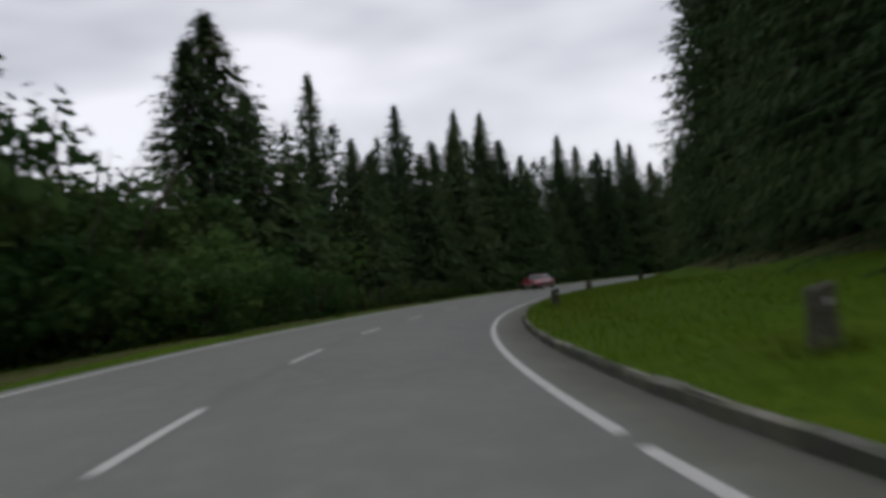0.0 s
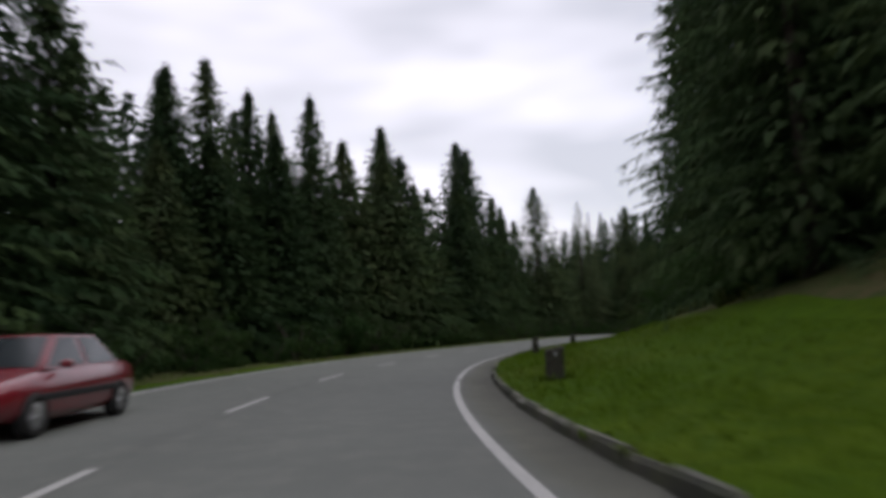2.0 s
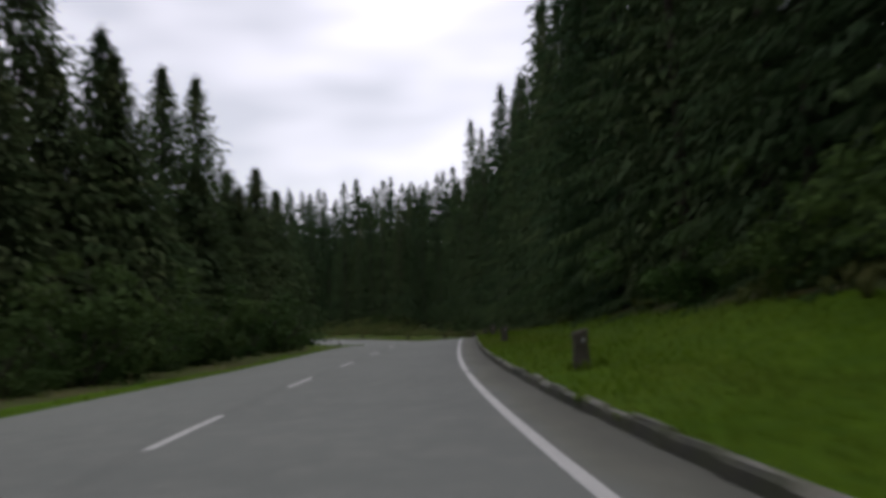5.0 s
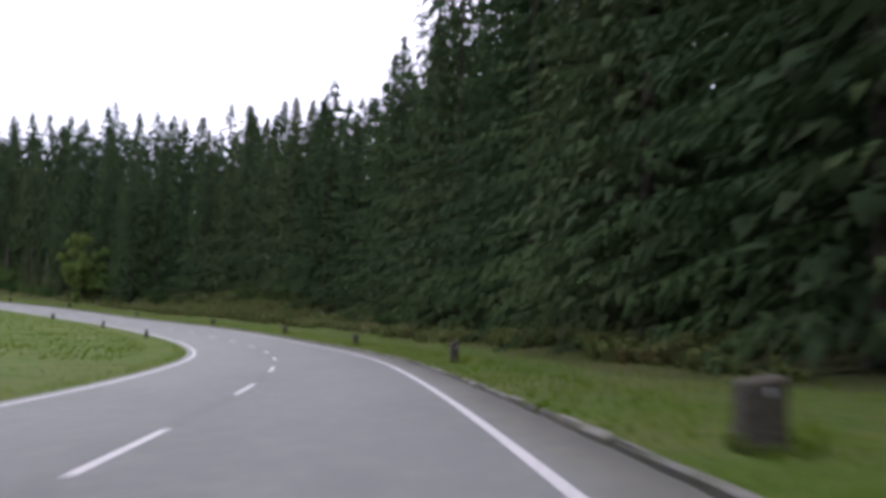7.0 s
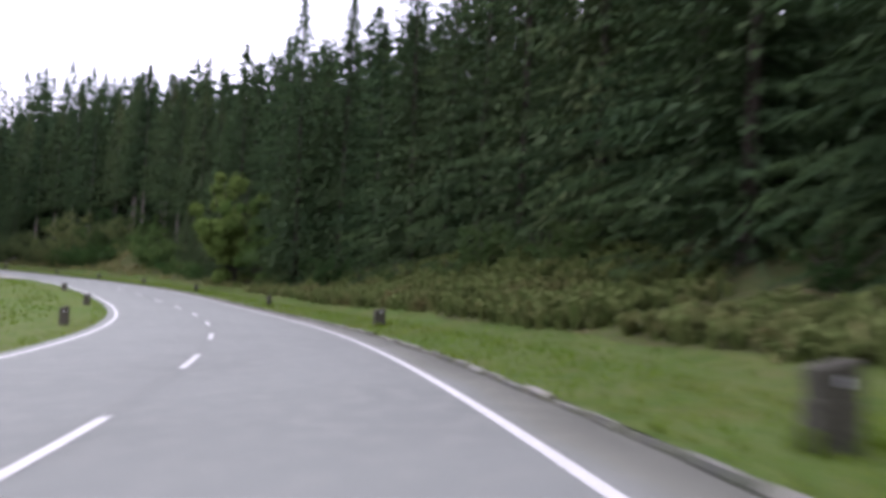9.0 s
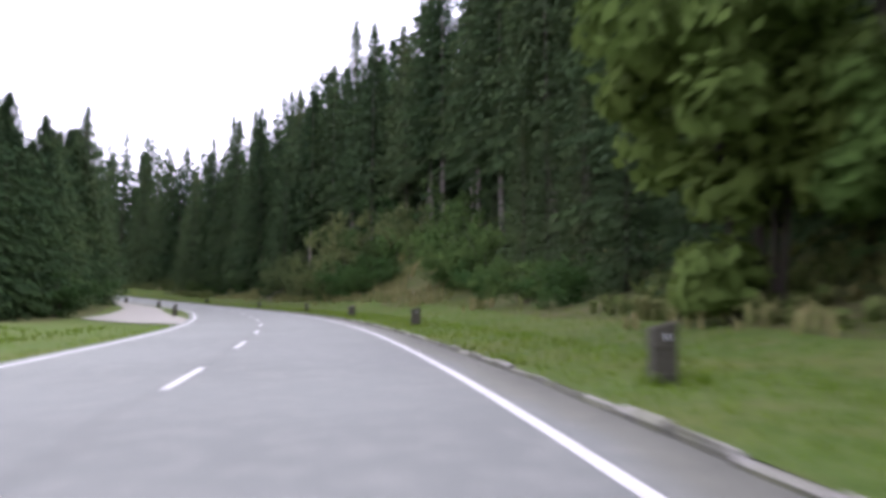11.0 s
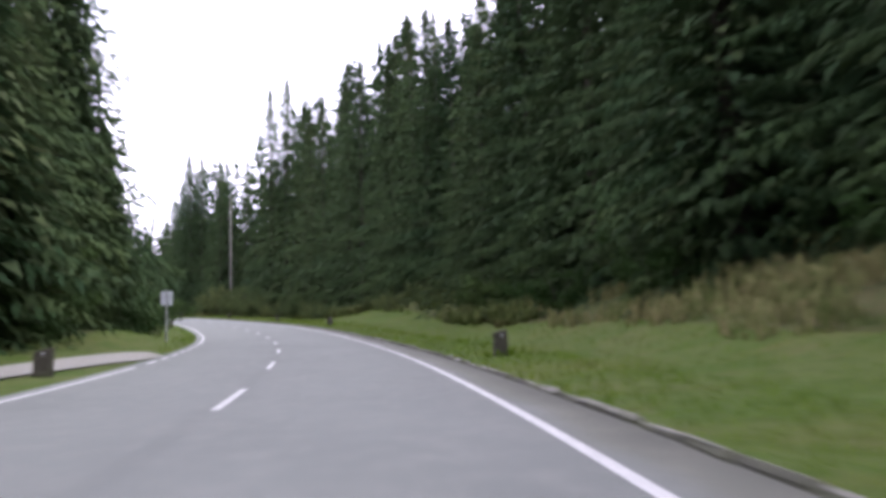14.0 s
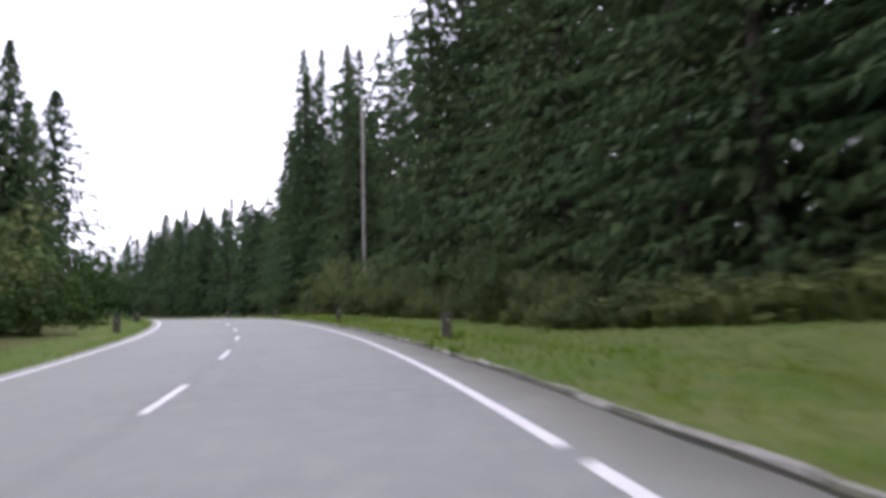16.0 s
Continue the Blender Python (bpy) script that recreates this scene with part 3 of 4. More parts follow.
def spruce(tag, s, w, height, wide=1.0):
    label, tr, cr_ = rng.choice(KINDS[tag])
    name, cat = ("larch_tree", "larch") if tag == "larch" else ("spruce_tree", "spruce")
    root = tagged(new(name), label, cat, "conifers along the road")
    child("trunk", tr, root)
    child("crown", cr_, root)
    k = height / UNIT
    return stand(root, s, w, (k * wide, k * wide, k), free=0.5)


DEEP_V, DEEP_F, DEEP_T, DEEP_TF = [], [], [], []


def deep_spruce(s, w, height, wide):
    """A spruce further inside the wood, joined to the rest of it."""
    v, f = rng.choice(LOW_POLY)
    k, a = height / UNIT, rng.uniform(0, 6.28)
    x, y, z = land(np.array([s]), np.array([w]))[0]
    m = np.array([[math.cos(a) * k * wide, -math.sin(a) * k * wide, 0], [math.sin(a) * k * wide, math.cos(a) * k * wide, 0], [0, 0, k]])
    DEEP_F.append(f + deep_spruce.total)
    DEEP_V.append(v @ m.T + (x, y, z))
    deep_spruce.total += len(v)
    tv, tf = tube([(x, y, z - 0.5, 0.2), (x, y, z + height * 0.5, 0.13), (x, y, z + height * 0.9, 0.03)], 5)
    DEEP_TF.append(np.array(tf) + deep_spruce.trunks)
    DEEP_T.append(np.array(tv))
    deep_spruce.trunks += len(tv)


deep_spruce.total = deep_spruce.trunks = 0


def edge(*knots):
    return lambda s: float(np.interp(s, [a for a, _ in knots], [b for _, b in knots]))


def forest(s0, s1, side, first, rows, high, gap=3.9, deep=4.3, tag="near", skip=(), broad=1.0, first_row=0, clear=()):
    """Rows of spruces along the road from s0 to s1, the front row as trees of their own; high: height by s."""
    for r in range(first_row, rows):
        s = s0 + rng.uniform(0, gap)
        while s < s1:
            h = high(s) * rng.uniform(0.78, 1.04)
            w = side * (first(s) + r * deep + rng.uniform(-1.2, 1.2))
            if not any(a < s < b for a, b in (clear if r else skip)):
                if r == 0:
                    spruce(tag, s, w, h, broad * rng.uniform(1.15, 1.42) * min(1.1, (19 / h) ** 0.5))
                else:
                    deep_spruce(s, w, h * 1.02, broad * rng.uniform(1.2, 1.5) * min(1.1, (19 / h) ** 0.5))
            s += gap * rng.uniform(0.7, 1.3) * (1 if r < 1 else 1.2 if r < 2 else 1.6)


forest(-6, 150, 1, edge((-19, 13.2), (100, 12.8), (150, 12)), 3, edge((-19, 20), (150, 23)), 4.2, broad=0.9)
forest(150, 320, 1, edge((150, 11.6), (165, 11.2), (190, 11.0), (215, 12.2), (235, 13.2), (255, 14.6), (285, 14.8), (320, 14.5)), 3, edge((150, 24), (165, 27), (225, 29), (238, 26.5), (248, 21), (263, 21), (295, 21.5), (320, 25)), 4.2)
forest(205, 262, 1, edge((205, 21), (262, 21)), 2, edge((205, 26), (262, 25)), 3.6, first_row=1)
forest(355, 425, 1, edge((355, 21), (425, 20)), 2, edge((355, 26.5), (380, 30), (395, 28), (410, 26), (425, 21)), 3.6, first_row=1)
forest(318, 390, 1, edge((318, 15), (390, 15)), 3, edge((318, 8), (390, 9)), 3.0, broad=1.3, first_row=1)
forest(320, 385, 1, edge((320, 14.5), (335, 16.5), (370, 16), (385, 14.5)), 4, edge((320, 19.5), (325.5, 20), (329, 25), (355, 25), (370, 27.5), (385, 29.5)), 3.4, tag="bare")
forest(385, 520, 1, edge((385, 14.2), (404, 14), (416, 12.5), (434, 13.2), (470, 13.2), (520, 13)), 3, edge((385, 24), (400, 25.5), (418, 21), (430, 21), (442, 26), (455, 28.5), (473, 30), (482, 25), (489, 22), (500, 26.5), (510, 25), (520, 15), (600, 15)), 3.8, skip=[(475, 490)])
forest(37, 192, -1, edge((30, 9.5), (60, 9.0), (100, 10), (130, 11.5), (192, 11)), 3, edge((37, 11), (45, 11.5), (56, 12), (62, 14.5), (70, 15.5), (78, 12.5), (84, 12.5), (97, 15.5), (102, 14), (108, 15.5), (120, 16), (124, 12.5), (134, 12), (155, 14.5), (162, 13), (192, 13)), 4.3, skip=[(132, 154)], broad=1.15, clear=[(30, 50), (134, 192)], tag="far")
forest(332, 413, -1, edge((332, 14), (365, 13), (395, 10.5), (420, 9.2)), 3, edge((332, 12), (370, 16), (390, 18), (413, 20)), 4.0, tag="far")
forest(520, 600, 1, edge((520, 9), (600, 9)), 4, edge((520, 15), (600, 15)), 3.6, first_row=1)
forest(556, 604, 1, edge((556, 26), (604, 24)), 4, edge((556, 19), (604, 19)), 3.4, first_row=1)
forest(520, 600, -1, edge((520, 5), (600, 5)), 4, edge((520, 10), (600, 10)), 3.6, first_row=1)
forest(46, 192, -1, edge((30, 9), (130, 9.5), (192, 8.5)), 3, edge((30, 10), (70, 10.5), (84, 9), (118, 12), (192, 11)), 2.9, broad=1.2, first_row=1, clear=[(134, 192)])
forest(56, 118, -1, edge((34, 14.5), (132, 13.5)), 4, edge((56, 16.5), (106, 17), (118, 15.5)), 3.4, first_row=1)
forest(0, 47, -1, edge((0, 12.5), (47, 12.5)), 4, edge((0, 8.5), (47, 9.5)), 3.4, broad=1.25, first_row=1)
forest(392, 458, 1, edge((392, 36), (458, 38)), 4, edge((392, 31), (430, 31), (458, 28)), 3.6, deep=6.0, first_row=1)
forest(258, 392, 1, edge((258, 36), (400, 38)), 4, edge((258, 24), (300, 26), (335, 28), (350, 31), (400, 31)), 3.6, deep=6.0, first_row=1)
forest(416, 520, -1, edge((416, 10.5), (450, 9.5), (600, 9)), 3, edge((416, 14), (430, 13.5), (470, 13), (474, 13.6), (500, 10), (600, 10)), 4.2, tag="far", skip=[(451, 521)])
for kind, s, w, h, wide in (
        ("far", 371.0, -10.8, 18.0, 1.1), ("far", 375.5, -11.2, 16.5, 1.1), ("open", 136.7, -12.1, 17.2, 1.6), ("far", 132.2, -12.2, 12.9, 1.25), ("far", 141.2, -12.8, 10.4, 1.15), ("far", 148.5, -15.0, 10.5, 1.2), ("far", 152.5, -13.6, 12.4, 1.5), ("far", 156.5, -12.4, 10.5, 1.5), ("far", 147.0, -12.6, 8.2, 1.5), ("larch", 146.6, -12.2, 16.6, 1.2), ("larch", 149.6, -13.0, 15.6, 1.1), ("far", 160.4, -13.2, 17.6, 1.5),
        ("far", 171.7, -12.2, 15.8, 1.4), ("far", 164.2, -11.9, 15.2, 1.4), ("far", 177.9, -12.5, 17.0, 1.3), ("far", 128.0, -11.6, 13.6, 1.15), ("far", 130.5, -12.4, 12.8, 1.1),
        ("far", 37.4, -13.0, 17.4, 2.0), ("far", 34.4, -12.6, 15.0, 1.6), ("far", 41.2, -13.4, 14.2, 1.9), ("far", 59.2, -21.5, 21.5, 1.1), ("far", 69.2, -20.5, 20.4, 1.15), ("far", 79.0, -21.5, 21.2, 1.1), ("far", 84.5, -22.5, 21.8, 1.15),
        ("far", 97.0, -22.0, 20.2, 1.15), ("far", 106.0, -19.5, 19.6, 1.15), ("far", 115.5, -16.2, 19.5, 1.2), ("far", 120.8, -12.0, 19.0, 1.46), ("far", 123.0, -11.8, 18.6, 1.46), ("far", 126.2, -11.4, 14.4, 1.46),
        ("far", 97.5, -11.3, 16.6, 1.34), ("far", 85.1, -12.0, 14.6, 1.34), ("far", 88.2, -12.0, 16.0, 1.34), ("far", 92.1, -12.0, 15.6, 1.34), ("far", 108.6, -12.2, 17.8, 1.34),
        ("near", 264.2, 13.7, 21.2, 1.2), ("near", 280.4, 15.3, 19.6, 1.2), ("near", 297.5, 11.5, 23.0, 1.0),
        ("near", 395.4, 12.6, 23.4, 1.15), ("near", 410.4, 15.2, 26.4, 1.1), ("near", 413.2, 13.5, 23.4, 1.2), ("near", 407.0, 13.5, 25.4, 1.2), ("near", 400.2, 13.5, 25.0, 1.2), ("near", 419.5, 13.5, 19.6, 1.1), ("near", 499.5, 12.6, 25.0, 0.95), ("near", 502.5, 13.4, 23.0, 1.0), ("near", 508.5, 12.5, 18.0, 1.2), ("near", 492.5, 13.8, 23.3, 1.0), ("near", 429.2, 13.5, 21.2, 0.85), ("near", 437.9, 13.6, 23.3, 1.1),
        ("far", 404.2, -10.8, 18.4, 1.4), ("far", 411.7, -9.0, 20.0, 1.3), ("far", 416.0, -9.6, 18.8, 1.4), ("far", 419.5, -10.0, 16.8, 1.35), ("far", 400.0, -9.4, 19.0, 1.3), ("near", 490.4, 11.8, 22.8, 0.9), ("near", 487.9, 14.5, 22.6, 0.9), ("near", 474.2, 12.7, 29.5, 0.95),
        ("far", 454.0, -11.0, 9.5, 1.3), ("far", 459.0, -11.2, 10.2, 1.3), ("far", 464.0, -11.0, 11.5, 1.2), ("far", 468.0, -9.7, 13.3, 1.2), ("far", 473.5, -9.8, 11.6, 1.2), ("far", 478.5, -11.2, 9.0, 1.2),
        ("far", 566.0, 13.6, 17.4, 1.3), ("far", 561.5, 13.8, 16.4, 1.2), ("far", 554.0, 12.8, 17.0, 1.3), ("far", 546.5, 13.0, 16.4, 1.2), ("far", 571.0, 13.0, 15.4, 1.3)):
    spruce(kind, s, w, h, wide)
for s, w, h in ((312, 11.4, 8), (316, 11.0, 7), (320, 11.2, 8), (324, 11.4, 7.5), (328, 11.8, 8), (332, 13.4, 7), (336, 14.4, 8), (341, 15, 7)):
    spruce("near", s, w, h, 1.25)
spruce("open", 483.5, -9.4, 14.8, 1.7)
spruce("near", 384, 11.2, 17, 1.1)

tagged(new("forest_trees", mesh_of("forest_trees", np.concatenate(DEEP_V), np.concatenate(DEEP_F), M_TWIG)), "dense dark spruces deeper in the wood", "forest", kind="stuff")
tagged(new("forest_trunks", mesh_of("forest_trunks", np.concatenate(DEEP_T), np.concatenate(DEEP_TF), M_BARK, True)), "slim grey-brown trunks deeper in the wood", "forest", kind="stuff")


# ---- broad-leaved bushes and small trees ----
def leafy(seed, height, spread, leaves, size, mat=M_LEAF, thick=1.0):
    """Limbs that fork from the ground and clumps of leaves round their ends."""
    rg = random.Random(seed)
    V, Fc, LV, LF = [], [], [], []
    tips = []
    for k in range(7):
        a = 2 * math.pi * (k + rg.random()) / 7
        out, top = spread * rg.uniform(0.35, 0.85), height * rg.uniform(0.5, 0.92)
        p = [(0.08 * math.cos(a), 0.08 * math.sin(a), -0.4, 0.07), (out * 0.35 * math.cos(a), out * 0.35 * math.sin(a), top * 0.45, 0.05), (out * 0.8 * math.cos(a), out * 0.8 * math.sin(a), top * 0.8, 0.03), (out * math.cos(a), out * math.sin(a), top, 0.008)]
        v, f = tube([(x, y, z, r * thick) for x, y, z, r in p], 5)
        Fc += [tuple(i + len(V) for i in q) for q in f]
        V += v
        for j in range(7):
            u = rg.uniform(0.25, 1.05)
            q = p[min(3, int(u * 3))]
            tips.append((q[0] + rg.gauss(0, spread * 0.26), q[1] + rg.gauss(0, spread * 0.26), max(0.25, q[2] * rg.uniform(0.55, 1.08)), rg.uniform(0.35, 0.8) * spread * 0.36))
    for k in range(leaves):
        x, y, z, r = rg.choice(tips)
        d = Vector((rg.gauss(0, 1), rg.gauss(0, 1), rg.gauss(0, 0.8))).normalized() * r * rg.uniform(0.5, 1.0)
        c = Vector((x, y, z)) + d
        c.z = max(0.1, c.z)
        nrm = (d.normalized() + Vector((rg.gauss(0, .5), rg.gauss(0, .5), 0.5 + rg.gauss(0, .4)))).normalized()
        t1 = nrm.orthogonal().normalized()
        t1 = Matrix.Rotation(rg.uniform(0, 6.28), 3, nrm) @ t1
        t2 = nrm.cross(t1)
        sz = size * rg.uniform(0.6, 1.3)
        b = len(LV)
        LV += [tuple(c - t1 * sz), tuple(c + t2 * sz * 0.55), tuple(c + t1 * sz), tuple(c - t2 * sz * 0.55)]
        LF.append((b, b + 1, b + 2, b + 3))
    return mesh_of("stem", V, Fc, M_BARK, True), mesh_of("foliage", LV, LF, mat)


M_YOUNG = material("young_leaves", (0.050, 0.096, 0.027), 0.8, [(0.9, 3, 0.4, 0.65, (0.070, 0.110, 0.030), 0.8), (6, 3, 0.45, 0.7, (0.036, 0.070, 0.020), 0.7)], (), 0.2, spec=0.05, thin=0.35)
TALL = [leafy(141 + k, 4.0, 1.9, 5600, 0.082) for k in range(2)]
LEAFY = [leafy(101 + k, 4.0, 2.2, 2500, 0.107, M_LEAF, 0.45) for k in range(4)]

M_OLIVE = material("olive_leaves", (0.088, 0.116, 0.042), 0.85, [(0.9, 3, 0.4, 0.65, (0.112, 0.124, 0.054), 0.6), (6, 3, 0.45, 0.7, (0.058, 0.082, 0.028), 0.7)], (), 0.25, spec=0.05, thin=0.35)
M_LIME = material("yellow_green_leaves", (0.076, 0.124, 0.030), 0.8, [(0.9, 3, 0.4, 0.65, (0.100, 0.140, 0.034), 0.8), (6, 3, 0.45, 0.7, (0.062, 0.092, 0.024), 0.7)], (), 0.2, spec=0.05, thin=0.4)
OLIVE = [leafy(341 + k, 4.0, 2.4, 3000, 0.095, M_OLIVE, 0.4) for k in range(3)]
GREEN = [leafy(331 + k, 4.0, 2.6, 3200, 0.1, M_YOUNG, 0.4) for k in range(3)]
SHRUB_GREEN = [leafy(361 + k, 4.0, 3.0, 1800, 0.17, M_OLIVE, 0.4) for k in range(2)]


def bush(s, w, height, wide=1.0, label="green leafy bush at the edge of the wood", name="bush", kinds=LEAFY):
    lm, lf = rng.choice(kinds)
    root = tagged(new(name), label, name.replace("_", " "), "bushes along the road")
    child("stem", lm, root)
    child("foliage", lf, root)
    k = height / 4.0
    return stand(root, s, w, (k * wide, k * wide, k), 0.1)


SHRUBS = [leafy(201 + k, 2.0, 1.5, 1300, 0.075) for k in range(3)]
for k in range(64):
    # low growth along the wood's edge
    s, w = (22 + k * 3.2, -5.6 - rng.uniform(0, 1.0)) if k < 48 else (205 + (k - 48) * 6.6, 10.6 + rng.uniform(0, 1.4))
    if 334 < s < 402:
        continue
    lm, lf = SHRUBS[k % 3]
    root = tagged(new("shrub"), "low dark green shrub at the wood's edge", "shrub", "shrubs along the road")
    child("stem", lm, root)
    child("foliage", lf, root)
    k1 = rng.uniform(0.5, 1.1)
    stand(root, s, w, (k1 * 1.2, k1 * 1.2, k1), 0.08)

for s, w, h, wd in ((8, -8.5, 6.0, 1.0), (13, -7.2, 5.0, 1.1), (18, -7.8, 6.2, 1.0), (22, -6.8, 4.6, 1.1), (25, -8.0, 5.6, 1.0), (4, -9.5, 7.5, 0.9), (-3, -10.5, 7, 1.0), (0, -13, 7, 1.1), (36, -10, 6, 1.0), (29, -7.5, 4.5, 1.0), (34, -6.8, 3.2, 1.1)):
    bush(s, w, h, wd, "yellow-green broad-leaved bush beside the road", kinds=GREEN if s > 20 else LEAFY)
for s, w, h, wd in ((64, -6.6, 3.0, 1.2), (78, -6.4, 2.6, 1.2), (92, -6.4, 3.4, 1.0), (152, -6.6, 4.5, 1.2), (160, -6.4, 3.6, 1.3), (168, -7.0, 4.2, 1.2), (175, -8.0, 3.2, 1.2)):
    bush(s, w, h, wd, "dark leafy bush under the spruces")
for s, w, h, wd in ((60, 10.5, 2.0, 1.2), (75, 10.8, 2.4, 1.2), (90, 10.2, 2.2, 1.2), (104, 10.8, 3.0, 1.2), (112, 10.9, 3.6, 1.1), (117, 10.6, 4.4, 1.1), (122, 11.2, 3.8, 1.2), (128, 10.7, 4.4, 1.1), (134, 10.6, 3.4, 1.1), (140, 10.2, 3.2, 1.2), (146, 10.2, 2.8, 1.2), (152, 9.8, 2.6, 1.2)):
    bush(s, w, h, wd, "green brush at the foot of the bank's spruces", kinds=GREEN)
for s, w, h, wd in ((10, -12, 10.6, 1.2), (14, -13.5, 11.6, 1.2), (18, -12.5, 10.0, 1.2), (22, -12.6, 9.6, 1.2), (25, -11.8, 9.2, 1.2), (30, -11, 8.2, 1.1), (6, -14, 11.0, 1.2), (21, -16, 11.0, 1.2), (27, -14, 10.0, 1.2)):
    bush(s, w, h, wd, "dark green broad-leaved tree beside the road", "broadleaf_tree", TALL)
YOUNG = [leafy(311, 4.0, 1.35, 11000, 0.075, M_LIME, 0.4)]
for s, w, h, wd in ((306.7, 9.4, 11.8, 0.95), (303, 10.4, 8.5, 0.9)):
    bush(s, w, h, wd, "light green young tree before the spruces", "young_tree", YOUNG)
for s, w, h, wd in ((268, 11.0, 3.0, 1.0), (288, 10.6, 3.0, 1.0), (262, 11.6, 2.4, 1.0)):
    bush(s, w, h, wd, "light green young tree before the spruces", "young_tree")
for s, w, h, wd in ((336, 18.5, 3.6, 1.4), (342, 17.5, 3.8, 1.4), (347, 15.5, 6.5, 1.0), (352, 13.0, 6.5, 0.95), (356.5, 11.4, 6.0, 0.95), (361, 10.8, 7.0, 0.85), (365.5, 12.2, 8.5, 0.85), (369, 10.6, 7.5, 0.8), (375, 11.0, 7.0, 0.85), (381, 10.8, 6.0, 0.9), (360, 14.5, 8.5, 0.85), (372, 14, 8.5, 0.85), (350, 12.8, 3.0, 1.1), (385, 10.2, 3.0, 1.1), (396, 10.4, 2.6, 1.2), (404, 10.5, 2.4, 1.2), (412, 10.2, 3.0, 1.2)):
    bush(s, w, h, wd, "green leafy bush on the grassy bank", kinds=LEAFY + OLIVE)
for s, w, h, wd in ((318, 9.8, 2.4, 1.1), (323, 10.0, 2.8, 1.1), (329, 10.4, 2.6, 1.1), (333, 11.5, 4.4, 1.1), (336, 12.0, 4.8, 1.1), (339, 12.2, 5.0, 1.1), (342, 12.8, 4.8, 1.1), (345, 13.6, 4.4, 1.1), (350.5, 10.2, 3.6, 1.1), (353, 9.3, 3.2, 1.1), (356.5, 9.7, 3.8, 1.0), (360, 9.8, 4.0, 1.0), (364, 9.8, 3.6, 1.0)):
    bush(s, w, h, wd, "fresh green leafy bush low on the grassy bank", kinds=GREEN)
for s, w, h, wd in ((424, 10.5, 2.2, 1.2), (428, 9.4, 1.6, 1.3), (432, 10.2, 1.8, 1.3), (449.5, 9.0, 1.7, 1.5), (451.5, 9.4, 2.0, 1.3), (454, 10.0, 2.4, 1.2), (458.5, 9.8, 5.2, 0.6), (463, 9.8, 2.2, 1.2), (466, 9.6, 2.6, 1.1), (470, 9.8, 3.6, 1.0), (474, 10.2, 4.8, 0.9), (477.5, 10.0, 4.6, 0.9), (481, 10.3, 4.8, 0.9), (485.5, 9.8, 4.9, 0.9), (489, 10.4, 4.2, 0.9), (496, 10.5, 3.0, 1.2)):
    bush(s, w, h, wd, "olive green bush at the edge of the wood", kinds=OLIVE)
for s, w, h, wd in ((436.5, 10.6, 1.3, 1.5), (438.2, 10.2, 1.2, 1.6), (440, 10.0, 1.3, 1.6), (441.6, 9.7, 1.1, 1.6), (443.2, 9.5, 1.3, 1.5), (445, 9.4, 1.3, 1.5), (447, 9.3, 1.5, 1.4), (411.5, 9.2, 1.2, 1.3), (413.5, 8.9, 1.3, 1.2), (408.5, 9.8, 1.1, 1.3)):
    bush(s, w, h, wd, "low olive green shrub before the dark spruces", "shrub", SHRUB_GREEN)
bush(511, -6.4, 9.6, 0.5, "pale slender broad-leaved tree beside the far bend", "broadleaf_tree", OLIVE)
for s, w, h, wd in ((448, -8.6, 5.6, 0.9), (453, -8.4, 5.4, 0.9), (459, -8.6, 5.8, 0.9)):
    bush(s, w, h, wd, "pale olive leafy bush before the spruces", kinds=OLIVE)
for s, w, h, wd in ((340, -10.5, 3.6, 1.2), (384, -9.6, 4.2, 1.2), (392, -8.6, 4.6, 1.0), (402, -7.6, 3.4, 1.1), (416, -6.6, 2.6, 1.2), (428, -6.8, 3.4, 1.2), (438, -6.6, 4.0, 1.2), (448, -6.8, 3.6, 1.2), (458, -6.6, 3.4, 1.2), (470, -6.5, 4.6, 1.0), (482, -6.8, 3.2, 1.0)):
    bush(s, w, h, wd, "dark green bush beside the verge")


# ---- kerb, posts, signs and the rest ----
def box_bm(bm, size, at=(0, 0, 0), rot=None, bevel=0.0):
    """Adds a bevelled box to bm; at is its middle."""
    m = Matrix.Translation(at) @ (rot.to_4x4() if rot else Matrix()) @ Matrix.Diagonal((*size, 1))
    g = bmesh.ops.create_cube(bm, size=1.0, matrix=m)
    if bevel:
        es = list({e for v in g["verts"] for e in v.link_edges})
        bmesh.ops.bevel(bm, geom=es, offset=bevel, segments=1, affect="EDGES", profile=0.7)


def as_mesh(name, bm, mat, smooth=False):
    me = bpy.data.meshes.new(name)
    bm.to_mesh(me)
    bm.free()
    me.materials.append(mat)
    if smooth:
        me.polygons.foreach_set("use_smooth", [True] * len(me.polygons))
    return me


def place(root, s, w, up=0.0, turned=0.0, ground=True):
    p = land(np.array([s]), np.array([w]))[0] if ground else on_road(s, w)
    root.matrix_basis = Matrix.Translation((p[0], p[1], p[2] + up)) @ Matrix.Rotation(heading(s) - math.pi / 2 + turned, 4, "Z")
    return root


